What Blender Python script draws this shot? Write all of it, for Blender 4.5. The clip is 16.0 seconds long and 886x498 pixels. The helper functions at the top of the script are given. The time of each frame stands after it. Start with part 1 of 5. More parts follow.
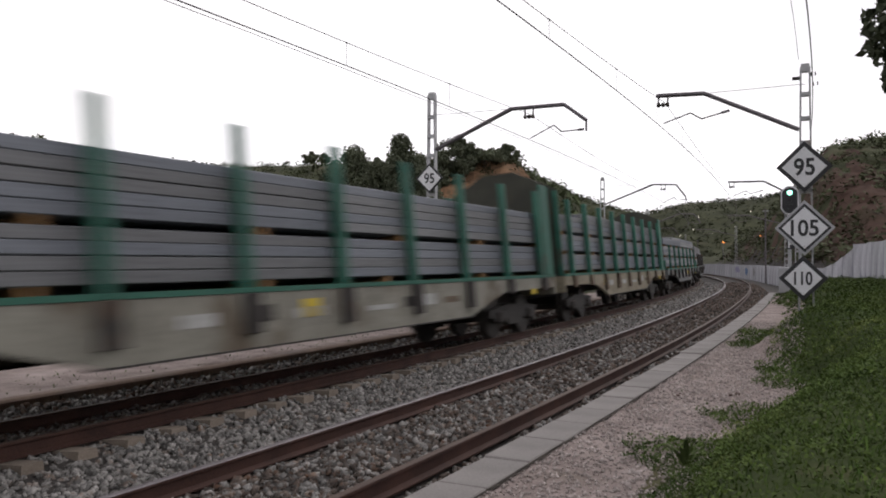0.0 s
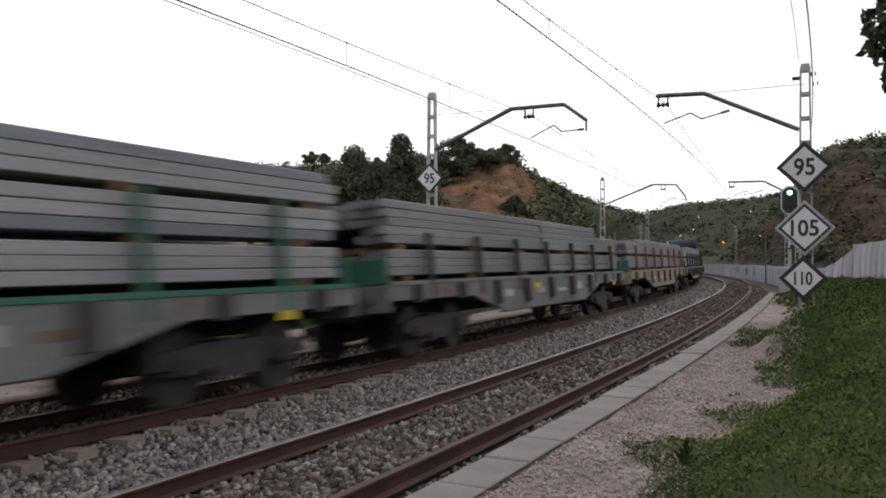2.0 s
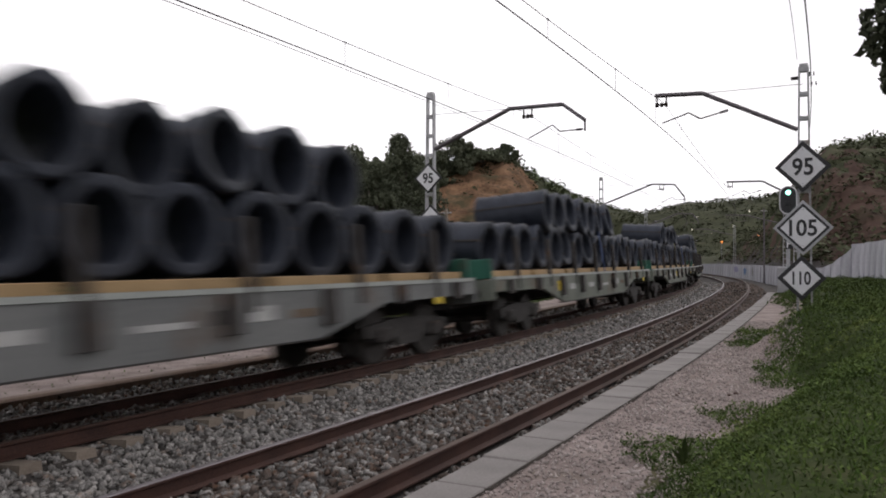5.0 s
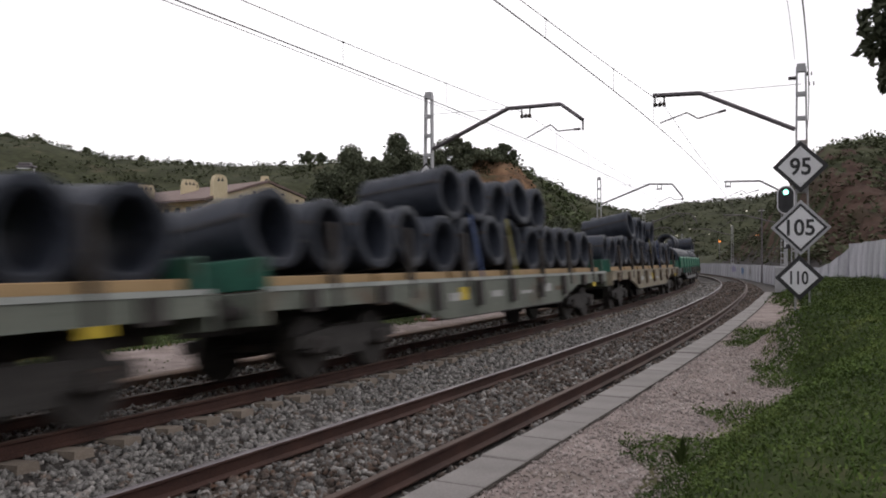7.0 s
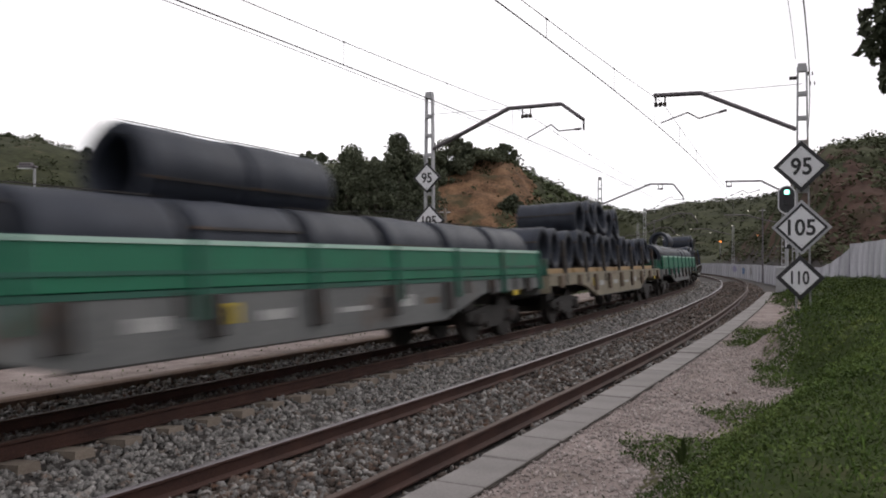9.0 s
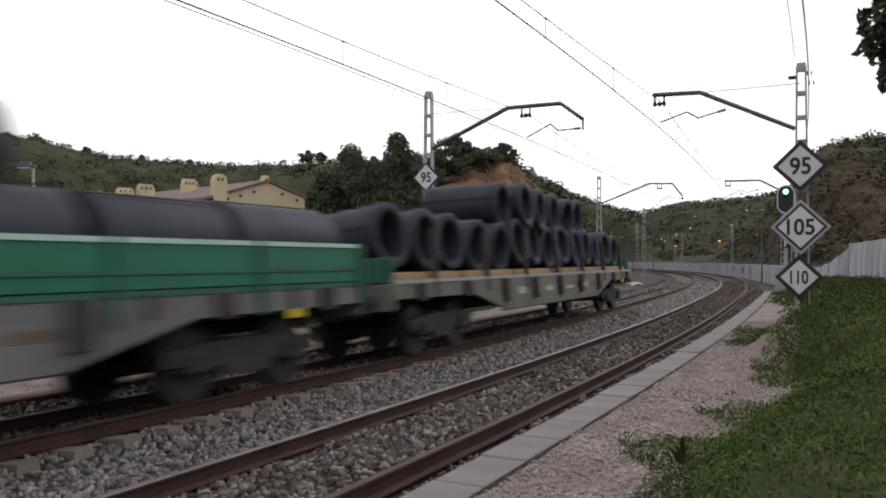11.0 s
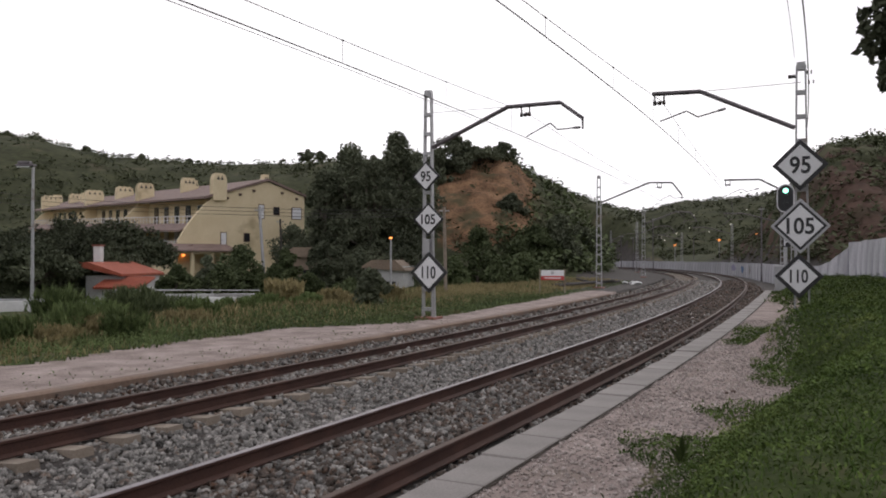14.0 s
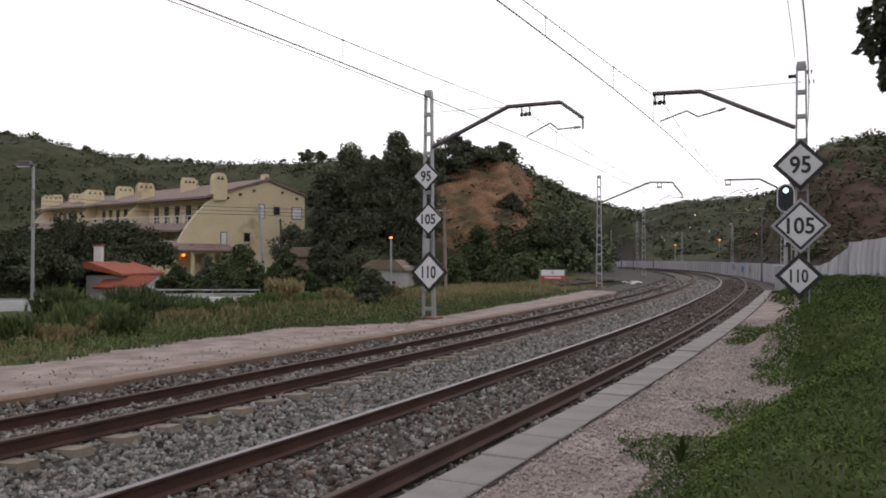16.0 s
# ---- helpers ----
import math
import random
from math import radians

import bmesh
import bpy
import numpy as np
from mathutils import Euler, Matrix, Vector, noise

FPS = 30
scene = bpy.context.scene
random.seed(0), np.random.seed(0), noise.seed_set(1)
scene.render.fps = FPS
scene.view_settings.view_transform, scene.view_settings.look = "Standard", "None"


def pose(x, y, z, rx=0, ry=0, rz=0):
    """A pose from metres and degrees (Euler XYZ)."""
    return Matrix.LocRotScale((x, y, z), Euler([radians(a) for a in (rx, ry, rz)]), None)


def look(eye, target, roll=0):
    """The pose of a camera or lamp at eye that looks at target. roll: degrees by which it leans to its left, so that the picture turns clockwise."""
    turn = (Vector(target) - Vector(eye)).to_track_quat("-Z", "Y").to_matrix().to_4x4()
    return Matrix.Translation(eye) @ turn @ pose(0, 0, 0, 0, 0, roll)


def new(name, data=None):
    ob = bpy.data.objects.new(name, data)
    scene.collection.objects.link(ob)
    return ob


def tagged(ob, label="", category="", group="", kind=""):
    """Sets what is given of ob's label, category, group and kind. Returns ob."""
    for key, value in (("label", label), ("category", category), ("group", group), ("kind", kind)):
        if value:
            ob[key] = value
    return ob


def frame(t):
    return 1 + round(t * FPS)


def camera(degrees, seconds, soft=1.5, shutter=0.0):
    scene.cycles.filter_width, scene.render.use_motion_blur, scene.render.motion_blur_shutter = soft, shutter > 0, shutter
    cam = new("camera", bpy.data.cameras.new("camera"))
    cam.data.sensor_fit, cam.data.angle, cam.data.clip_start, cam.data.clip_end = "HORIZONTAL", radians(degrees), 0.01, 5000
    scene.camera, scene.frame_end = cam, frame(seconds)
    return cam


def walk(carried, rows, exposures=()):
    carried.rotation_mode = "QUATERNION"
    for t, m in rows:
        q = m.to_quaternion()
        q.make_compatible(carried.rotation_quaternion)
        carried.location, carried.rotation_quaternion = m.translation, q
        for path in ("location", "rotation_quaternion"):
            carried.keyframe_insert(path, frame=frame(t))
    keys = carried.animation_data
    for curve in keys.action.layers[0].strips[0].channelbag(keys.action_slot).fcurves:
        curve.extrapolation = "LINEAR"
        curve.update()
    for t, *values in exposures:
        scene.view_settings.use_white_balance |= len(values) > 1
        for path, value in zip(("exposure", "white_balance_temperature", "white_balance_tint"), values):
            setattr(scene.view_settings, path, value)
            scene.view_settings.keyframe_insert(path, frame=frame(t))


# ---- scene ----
HFOV = 58.49
EYE = Vector((0.0, 0.0, 1.789))
TILT = 0.01237
cam = camera(HFOV, 16.0, soft=1.9, shutter=0.5)


def aim(dx, dy):
    """Camera pose turned by small steps (thousandths of 1/1.4 rad) from its rest direction."""
    a, e = -dx / 1400.0, TILT + dy / 1400.0
    return look(EYE, EYE + Vector((math.sin(a), math.cos(a), math.tan(e))) * 100, 0.07)


walk(cam, [(0.0, aim(6, 4)), (2.0, aim(6, 4)), (4.0, aim(5.8, 3.8)), (5.2, aim(3, 3.6)), (6.4, aim(0.2, 3.4)), (7.4, aim(0.2, 3)),
           (8.0, aim(1.8, 3)), (9.0, aim(1.5, 3)), (10.2, aim(0.6, 2.5)), (11.4, aim(0, 2)), (12.5, aim(0, 2)), (13.4, aim(-0.4, 1.9)),
           (14.0, aim(-0.3, 0.4)), (15.0, aim(0, 0)), (16.0, aim(0, 0))])

# ---- light: an overcast evening sky ----
world = bpy.data.worlds.new("evening_sky")
scene.world = world
world.use_nodes = True
wn, wl = world.node_tree.nodes, world.node_tree.links
sky = wn.new("ShaderNodeTexSky")
sky.sky_type, sky.sun_disc = "NISHITA", False
sky.sun_elevation, sky.sun_rotation = radians(7), radians(-2)
pale = wn.new("ShaderNodeHueSaturation")
pale.inputs["Saturation"].default_value = 0.25
cloud = wn.new("ShaderNodeMix")
cloud.data_type = "RGBA"
cloud.inputs["Factor"].default_value = 0.72
cloud.inputs["B"].default_value = (9.6, 9.25, 9.75, 1)
wl.new(sky.outputs[0], pale.inputs["Color"])
wl.new(pale.outputs[0], cloud.inputs["A"])
even = wn.new("ShaderNodeVectorMath")       # the overcast evens out the glow round the sun
even.operation = "MINIMUM"
even.inputs[1].default_value = (9.7, 9.45, 9.75)
wl.new(cloud.outputs["Result"], even.inputs[0])
wl.new(even.outputs[0], wn["Background"].inputs["Color"])
wn["Background"].inputs["Strength"].default_value = 0.13
sun = new("sun", bpy.data.lights.new("sun", "SUN"))
sun.data.energy, sun.data.angle, sun.data.color = 0.5, radians(25), (1, 0.95, 0.9)
sun.matrix_world = look((60, 80, 60), (0, 0, 0))
scene.view_settings.exposure = 0.0


# ---- materials ----
def material(name, dark, light, rough=0.8, metal=0.0, scale=3.0, fine=40.0, bump=0.2, third=None, patch=0.0, spec=0.5, random_tint=0.0):
    """Colour varied at two scales, patches of a third colour (rust, dirt), fine relief."""
    m = bpy.data.materials.new(name)
    m.use_nodes = True
    n, l = m.node_tree.nodes, m.node_tree.links
    b = n["Principled BSDF"]
    b.inputs["Roughness"].default_value, b.inputs["Metallic"].default_value = rough, metal
    b.inputs["Specular IOR Level"].default_value = spec
    co = n.new("ShaderNodeTexCoord")
    big, small = n.new("ShaderNodeTexNoise"), n.new("ShaderNodeTexNoise")
    big.inputs["Scale"].default_value, small.inputs["Scale"].default_value = scale, fine
    big.inputs["Detail"].default_value, small.inputs["Detail"].default_value = 5, 3
    for t in (big, small):
        l.new(co.outputs["Object"], t.inputs["Vector"])
    add = n.new("ShaderNodeMath")
    add.operation = "MULTIPLY_ADD"
    l.new(small.outputs["Fac"], add.inputs[0])
    add.inputs[1].default_value = 0.5
    half = n.new("ShaderNodeMath")
    half.operation = "MULTIPLY"
    half.inputs[1].default_value = 0.6
    l.new(big.outputs["Fac"], half.inputs[0])
    l.new(half.outputs[0], add.inputs[2])
    ramp = n.new("ShaderNodeValToRGB")
    ramp.color_ramp.elements[0].position, ramp.color_ramp.elements[1].position = 0.36, 0.74
    ramp.color_ramp.elements[0].color, ramp.color_ramp.elements[1].color = (*dark, 1), (*light, 1)
    l.new(add.outputs[0], ramp.inputs[0])
    out = ramp.outputs["Color"]
    if third:
        spots = n.new("ShaderNodeTexNoise")
        spots.inputs["Scale"].default_value, spots.inputs["Detail"].default_value = scale * 0.7, 6
        shift = n.new("ShaderNodeVectorMath")
        shift.inputs[1].default_value = (7.3, 2.1, 4.4)
        l.new(co.outputs["Object"], shift.inputs[0])
        l.new(shift.outputs[0], spots.inputs["Vector"])
        edge = n.new("ShaderNodeValToRGB")
        edge.color_ramp.elements[0].position, edge.color_ramp.elements[1].position = 0.62 - patch * 0.3, 0.72 - patch * 0.2
        l.new(spots.outputs["Fac"], edge.inputs[0])
        mix = n.new("ShaderNodeMix")
        mix.data_type = "RGBA"
        l.new(edge.outputs["Color"], mix.inputs["Factor"])
        l.new(out, mix.inputs["A"])
        mix.inputs["B"].default_value = (*third, 1)
        out = mix.outputs["Result"]
    if random_tint:
        info, val = n.new("ShaderNodeObjectInfo"), n.new("ShaderNodeHueSaturation")
        geo = n.new("ShaderNodeNewGeometry")
        both = n.new("ShaderNodeMath")
        l.new(info.outputs["Random"], both.inputs[0])
        l.new(geo.outputs["Random Per Island"], both.inputs[1])
        rng = n.new("ShaderNodeMapRange")
        rng.inputs["From Max"].default_value = 2.0
        rng.inputs["To Min"].default_value, rng.inputs["To Max"].default_value = 1 - random_tint, 1 + random_tint
        l.new(both.outputs[0], rng.inputs["Value"])
        l.new(rng.outputs[0], val.inputs["Value"])
        l.new(out, val.inputs["Color"])
        out = val.outputs[0]
    l.new(out, b.inputs["Base Color"])
    if bump:
        bp = n.new("ShaderNodeBump")
        bp.inputs["Strength"].default_value, bp.inputs["Distance"].default_value = bump, 0.02
        l.new(add.outputs[0], bp.inputs["Height"])
        l.new(bp.outputs[0], b.inputs["Normal"])
    return m


def glow(name, color, strength):
    m = bpy.data.materials.new(name)
    m.use_nodes = True
    b = m.node_tree.nodes["Principled BSDF"]
    b.inputs["Base Color"].default_value = (*color, 1)
    b.inputs["Emission Color"].default_value, b.inputs["Emission Strength"].default_value = (*color, 1), strength
    return m


M = {}
M["stone"] = material("ballast_stone", (0.035, 0.034, 0.032), (0.3, 0.285, 0.265), 0.9, scale=9, fine=60, third=(0.15, 0.105, 0.078), patch=0.15, random_tint=0.95)
M["stone_brown"] = material("rust_stained_ballast_stone", (0.02, 0.015, 0.012), (0.155, 0.122, 0.1), 0.9, scale=9, fine=60, third=(0.085, 0.046, 0.028), patch=0.3, random_tint=0.95)
# near-black: shade in the gaps between the stones is put into this colour
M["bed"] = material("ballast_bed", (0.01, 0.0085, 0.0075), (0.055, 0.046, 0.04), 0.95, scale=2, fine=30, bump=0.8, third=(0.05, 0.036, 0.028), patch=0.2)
M["rail"] = material("rusty_rail", (0.028, 0.012, 0.009), (0.078, 0.035, 0.025), 0.75, 0.2, scale=2, fine=50)
M["rail_top"] = material("worn_rail_head", (0.14, 0.12, 0.127), (0.26, 0.235, 0.245), 0.46, 0.5, scale=3, fine=60, bump=0.05)
M["rail_top_dull"] = material("rusty_rail_head", (0.05, 0.03, 0.022), (0.095, 0.06, 0.046), 0.68, 0.2, scale=3, fine=60, bump=0.05)
M["sleeper"] = material("concrete_sleeper", (0.15, 0.12, 0.095), (0.27, 0.225, 0.18), 0.9, scale=3, fine=40, random_tint=0.3)
M["kerb"] = material("kerb_concrete", (0.155, 0.142, 0.133), (0.255, 0.236, 0.222), 0.9, scale=2, fine=50, third=(0.18, 0.162, 0.15), patch=0.1, random_tint=0.15)
M["edge"] = material("old_platform_edge", (0.12, 0.078, 0.056), (0.22, 0.155, 0.118), 0.95, scale=1, fine=20, third=(0.15, 0.12, 0.1), patch=0.2)
M["galv"] = material("galvanised_steel", (0.3, 0.3, 0.31), (0.46, 0.46, 0.47), 0.5, 0.6, scale=2, fine=40, third=(0.2, 0.16, 0.13), patch=0.1)
M["arm"] = material("painted_arm_steel", (0.10, 0.09, 0.10), (0.17, 0.15, 0.16), 0.6, 0.3, scale=3)
M["wire"] = material("copper_wire", (0.05, 0.045, 0.045), (0.09, 0.085, 0.085), 0.5, 0.6)
M["white"] = material("white_enamel", (0.66, 0.66, 0.68), (0.76, 0.76, 0.78), 0.4, scale=4, fine=30, bump=0.03)
M["black"] = material("black_enamel", (0.012, 0.012, 0.014), (0.025, 0.025, 0.028), 0.5)
M["signgrey"] = material("grey_sign_rim", (0.35, 0.35, 0.37), (0.45, 0.45, 0.47), 0.5)
M["billet"] = material("steel_billet", (0.115, 0.118, 0.123), (0.225, 0.228, 0.235), 0.55, 0.35, scale=1.2, fine=30, third=(0.2, 0.15, 0.12), patch=0.0, random_tint=0.2)
M["billet_pale"] = material("pale_steel_billet", (0.2, 0.205, 0.215), (0.34, 0.345, 0.355), 0.55, 0.3, scale=1.2, fine=30, random_tint=0.2)
M["billet_blue"] = material("blue_steel_billet", (0.125, 0.137, 0.158), (0.225, 0.24, 0.27), 0.55, 0.35, scale=1.2, fine=30, random_tint=0.2)
M["dunnage"] = material("timber_dunnage", (0.13, 0.07, 0.03), (0.3, 0.17, 0.075), 0.9, scale=3, fine=40, random_tint=0.3)
M["beam"] = material("pale_timber_beam", (0.26, 0.17, 0.08), (0.42, 0.29, 0.15), 0.85, scale=2, fine=30, random_tint=0.2)
M["coil"] = material("wire_rod", (0.013, 0.0165, 0.026), (0.034, 0.041, 0.058), 0.6, 0.3, scale=3, fine=60, bump=0.4, random_tint=0.25)
M["green"] = material("green_paint", (0.012, 0.075, 0.052), (0.03, 0.15, 0.1), 0.6, scale=1.5, fine=25, third=(0.05, 0.07, 0.05), patch=0.1)
M["bright_green"] = material("bright_green_paint", (0.004, 0.12, 0.06), (0.008, 0.18, 0.09), 0.55, scale=1.2, fine=25, third=(0.03, 0.12, 0.07), patch=0.1)
M["pale_green"] = material("pale_green_line", (0.35, 0.55, 0.45), (0.5, 0.68, 0.58), 0.6)
M["cream"] = material("cream_wagon_paint", (0.17, 0.15, 0.103), (0.3, 0.262, 0.188), 0.7, scale=2.2, fine=20, third=(0.16, 0.1, 0.06), patch=0.12)
M["ivory"] = material("dirty_ivory_wagon_paint", (0.15, 0.143, 0.115), (0.31, 0.298, 0.25), 0.7, scale=1.6, fine=20, third=(0.12, 0.095, 0.065), patch=0.2)
M["grey"] = material("grey_wagon_paint", (0.10, 0.105, 0.103), (0.195, 0.2, 0.193), 0.7, scale=1.2, fine=20, third=(0.12, 0.09, 0.07), patch=0.12)
M["palegreen_body"] = material("faded_green_grey_paint", (0.095, 0.107, 0.086), (0.18, 0.196, 0.16), 0.7, scale=1.2, fine=20, third=(0.13, 0.1, 0.07), patch=0.12)
M["rust"] = material("rust_stained_bracket", (0.07, 0.05, 0.036), (0.2, 0.15, 0.1), 0.8, scale=4, fine=25, third=(0.06, 0.035, 0.022), patch=0.3)
M["dark"] = material("grimy_steel", (0.02, 0.018, 0.017), (0.06, 0.052, 0.048), 0.8, 0.2, scale=3, fine=30, third=(0.09, 0.055, 0.035), patch=0.1)
M["brown"] = material("brown_board", (0.06, 0.035, 0.028), (0.11, 0.07, 0.055), 0.8, scale=2)
M["board_dark"] = material("dark_olive_board", (0.022, 0.023, 0.017), (0.055, 0.055, 0.04), 0.8, scale=2, third=(0.06, 0.045, 0.03), patch=0.15)
M["redbrown"] = material("oxide_red_paint", (0.16, 0.055, 0.04), (0.26, 0.1, 0.075), 0.75, scale=2)
M["yellow"] = material("yellow_paint", (0.5, 0.36, 0.02), (0.66, 0.5, 0.05), 0.6)
M["strap_yellow"] = material("yellow_webbing", (0.2, 0.18, 0.04), (0.3, 0.27, 0.07), 0.8)
M["strap_blue"] = material("blue_webbing", (0.03, 0.06, 0.16), (0.06, 0.1, 0.24), 0.8)
M["lettering"] = material("white_stencil_paint", (0.3, 0.3, 0.29), (0.5, 0.5, 0.48), 0.7, scale=6)
M["pale_edge"] = material("pale_edge_paint", (0.25, 0.27, 0.25), (0.4, 0.42, 0.39), 0.7, scale=2)
M["bogie"] = material("greasy_bogie_steel", (0.018, 0.016, 0.015), (0.065, 0.06, 0.055), 0.75, 0.2, scale=4, fine=30)
M["wheel"] = material("wheel_steel", (0.02, 0.018, 0.017), (0.07, 0.062, 0.056), 0.6, 0.4, scale=5)


# ---- mesh helpers ----
def part(name, bm, mat, parent=None, label=""):
    me = bpy.data.meshes.new(name)
    bm.to_mesh(me)
    bm.free()
    me.materials.append(M[mat] if isinstance(mat, str) else mat)
    ob = new(name, me)
    if parent is not None:
        ob.parent = parent
    return tagged(ob, label)


def piece(name, mesh, parent, m):
    ob = new(name, mesh)
    ob.parent = parent
    ob.matrix_basis = m
    return ob


def box(bm, x0, x1, y0, y1, z0, z1, bevel=0.0, m=None):
    r = bmesh.ops.create_cube(bm, size=1.0)
    bmesh.ops.transform(bm, matrix=Matrix.Translation(((x0 + x1) / 2, (y0 + y1) / 2, (z0 + z1) / 2)) @ Matrix.Diagonal((x1 - x0, y1 - y0, z1 - z0, 1)), verts=r["verts"])
    if bevel:
        es = list({e for v in r["verts"] for e in v.link_edges})
        g = bmesh.ops.bevel(bm, geom=es, offset=bevel, segments=1, affect="EDGES")
        vs = list({v for f in g["faces"] for v in f.verts})
    else:
        vs = r["verts"]
    if m is not None:
        bmesh.ops.transform(bm, matrix=m, verts=vs)
    return vs


def boxes(*rows, bevel=0.0):
    bm = bmesh.new()
    for r in rows:
        box(bm, *r, bevel=bevel)
    return bm


def tube(bm, a, b, r, n=8, r2=None):
    a, b = Vector(a), Vector(b)
    d = b - a
    m = Matrix.Translation((a + b) / 2) @ d.to_track_quat("Z", "Y").to_matrix().to_4x4()
    bmesh.ops.create_cone(bm, cap_ends=True, segments=n, radius1=r, radius2=r if r2 is None else r2, depth=d.length, matrix=m)
    return bm


def prism(bm, outline, axis, a, b):
    """A flat outline of (p, q) pairs pushed from a to b along the axis 'x' or 'y'."""
    def at(p, q, w):
        return (w, p, q) if axis == "x" else (p, w, q)
    lo = [bm.verts.new(at(p, q, a)) for p, q in outline]
    hi = [bm.verts.new(at(p, q, b)) for p, q in outline]
    n = len(outline)
    bm.faces.new(lo)
    bm.faces.new(hi[::-1])
    for i in range(n):
        bm.faces.new((lo[i], hi[i], hi[(i + 1) % n], lo[(i + 1) % n]))
    bmesh.ops.recalc_face_normals(bm, faces=bm.faces[:])
    return bm


def raw(name, verts, faces, mat, parent=None):
    me = bpy.data.meshes.new(name)
    me.from_pydata(verts, [], faces)
    me.materials.append(M[mat] if isinstance(mat, str) else mat)
    ob = new(name, me)
    if parent is not None:
        ob.parent = parent
    return ob


def fast_mesh(name, verts, faces, mat, smooth=False):
    """verts (n,3), faces (m,k) arrays, all faces alike."""
    me = bpy.data.meshes.new(name)
    v, f = np.asarray(verts, np.float32), np.asarray(faces, np.int32)
    me.vertices.add(len(v))
    me.vertices.foreach_set("co", v.ravel())
    me.loops.add(f.size)
    me.loops.foreach_set("vertex_index", f.ravel())
    me.polygons.add(len(f))
    me.polygons.foreach_set("loop_start", np.arange(0, f.size, f.shape[1], dtype=np.int32))
    me.update(calc_edges=True)
    me.materials.append(M[mat] if isinstance(mat, str) else mat)
    if smooth:
        me.polygons.foreach_set("use_smooth", np.ones(len(f), bool))
    return me


# ---- the line of the two tracks: arc length s along the near track's centre, bending left ----
STEP = 0.5
ARC = np.arange(-80, 460, STEP)
BEND = np.interp(ARC, [-20, 10, 25, 40, 55, 70, 90, 115, 140], [-0.0029, -0.0029, -0.0028, -0.00125, -0.0026, -0.0031, -0.0036, -0.0034, -0.0034])
I0 = int(np.searchsorted(ARC, 0))
HEAD = np.cumsum(BEND) * STEP
HEAD += 0.5075 - HEAD[I0]
TX, TY = np.cumsum(np.sin(HEAD)) * STEP, np.cumsum(np.cos(HEAD)) * STEP
TX += -5.0024 - TX[I0]
TY -= TY[I0]
GAP = 3.863           # between the tracks' centres
NEAR_CANT, FAR_CANT, FAR_Z = 0.087, 0.157, -0.048
RAIL = 1.735          # between the rail heads' centres


def on_track(s, lat, z=0.0):
    """World place at arc length s, lat metres to the right of the near track's centre."""
    h = np.interp(s, ARC, HEAD)
    return Vector((np.interp(s, ARC, TX) + lat * math.cos(h), np.interp(s, ARC, TY) - lat * math.sin(h), z))


def heading(s):
    return float(np.interp(s, ARC, HEAD))


def lateral(X, Y):
    """Arc length and lateral offset of many places."""
    X, Y = np.asarray(X, float).ravel(), np.asarray(Y, float).ravel()
    s, la = np.zeros(len(X)), np.zeros(len(X))
    ax, ay, ah, aa = TX[::2], TY[::2], HEAD[::2], ARC[::2]
    for i in range(0, len(X), 4000):
        d = (X[i:i + 4000, None] - ax) ** 2 + (Y[i:i + 4000, None] - ay) ** 2
        k = d.argmin(1)
        la[i:i + 4000] = (X[i:i + 4000] - ax[k]) * np.cos(ah[k]) - (Y[i:i + 4000] - ay[k]) * np.sin(ah[k])
        s[i:i + 4000] = aa[k] + (X[i:i + 4000] - ax[k]) * np.sin(ah[k]) + (Y[i:i + 4000] - ay[k]) * np.cos(ah[k])
    return s, la


def sweep(bm, outline, s0, s1, step=1.0, closed=True):
    """Push an outline of (lat, z) pairs along the tracks from s0 to s1."""
    n = max(1, int(round((s1 - s0) / step)))
    rings = [[bm.verts.new(on_track(s0 + (s1 - s0) * i / n, la, z)) for la, z in outline] for i in range(n + 1)]
    k = len(outline)
    for a, b in zip(rings[:-1], rings[1:]):
        for j in range(k if closed else k - 1):
            bm.faces.new((a[j], a[(j + 1) % k], b[(j + 1) % k], b[j]))
    if closed:
        bm.faces.new(rings[0][::-1])
        bm.faces.new(rings[-1])
    bmesh.ops.recalc_face_normals(bm, faces=bm.faces[:])
    return bm


# ---- ground ----
def smooth(a, b, v):
    t = np.clip((v - a) / (b - a), 0, 1)
    return t * t * (3 - 2 * t)


def kerb_line(s):
    """Lateral place of the kerb's inner edge."""
    return np.interp(s, [4, 10, 20, 28, 38, 48.5], [1.45, 1.43, 1.48, 1.54, 1.70, 1.93])


def grass_line(s):
    """Lateral place where the grass begins, with tongues over the gravel."""
    return np.interp(s, [4, 6, 7.2, 8.7, 10, 10.6, 11.6, 12.4, 13.5, 15, 16.5, 18, 19.5, 21, 22.5, 24, 28, 33, 40], [2.95, 2.95, 2.95, 2.75, 2.65, 3.2, 2.85, 3.4, 3.7, 2.9, 3.1, 3.0, 2.2, 1.95, 2.1, 3.2, 3.2, 2.7, 2.5])


def path_edge(s):
    """Distance to the left at which the weeds beyond the old platform begin."""
    return np.interp(s, [4, 11, 16, 19, 20.5, 22, 26, 40, 70], [8.5, 8.4, 8.65, 8.75, 8.0, 6.75, 7.0, 7.4, 7.6])


def bank_line(s):
    """Lateral place of the foot of the grass bank."""
    return np.interp(s, [4, 8, 10, 12, 14, 16, 18, 20, 22, 25, 30, 40], [2.95, 3.1, 3.3, 3.6, 3.95, 3.3, 2.6, 2.9, 3.5, 3.3, 2.8, 2.6])


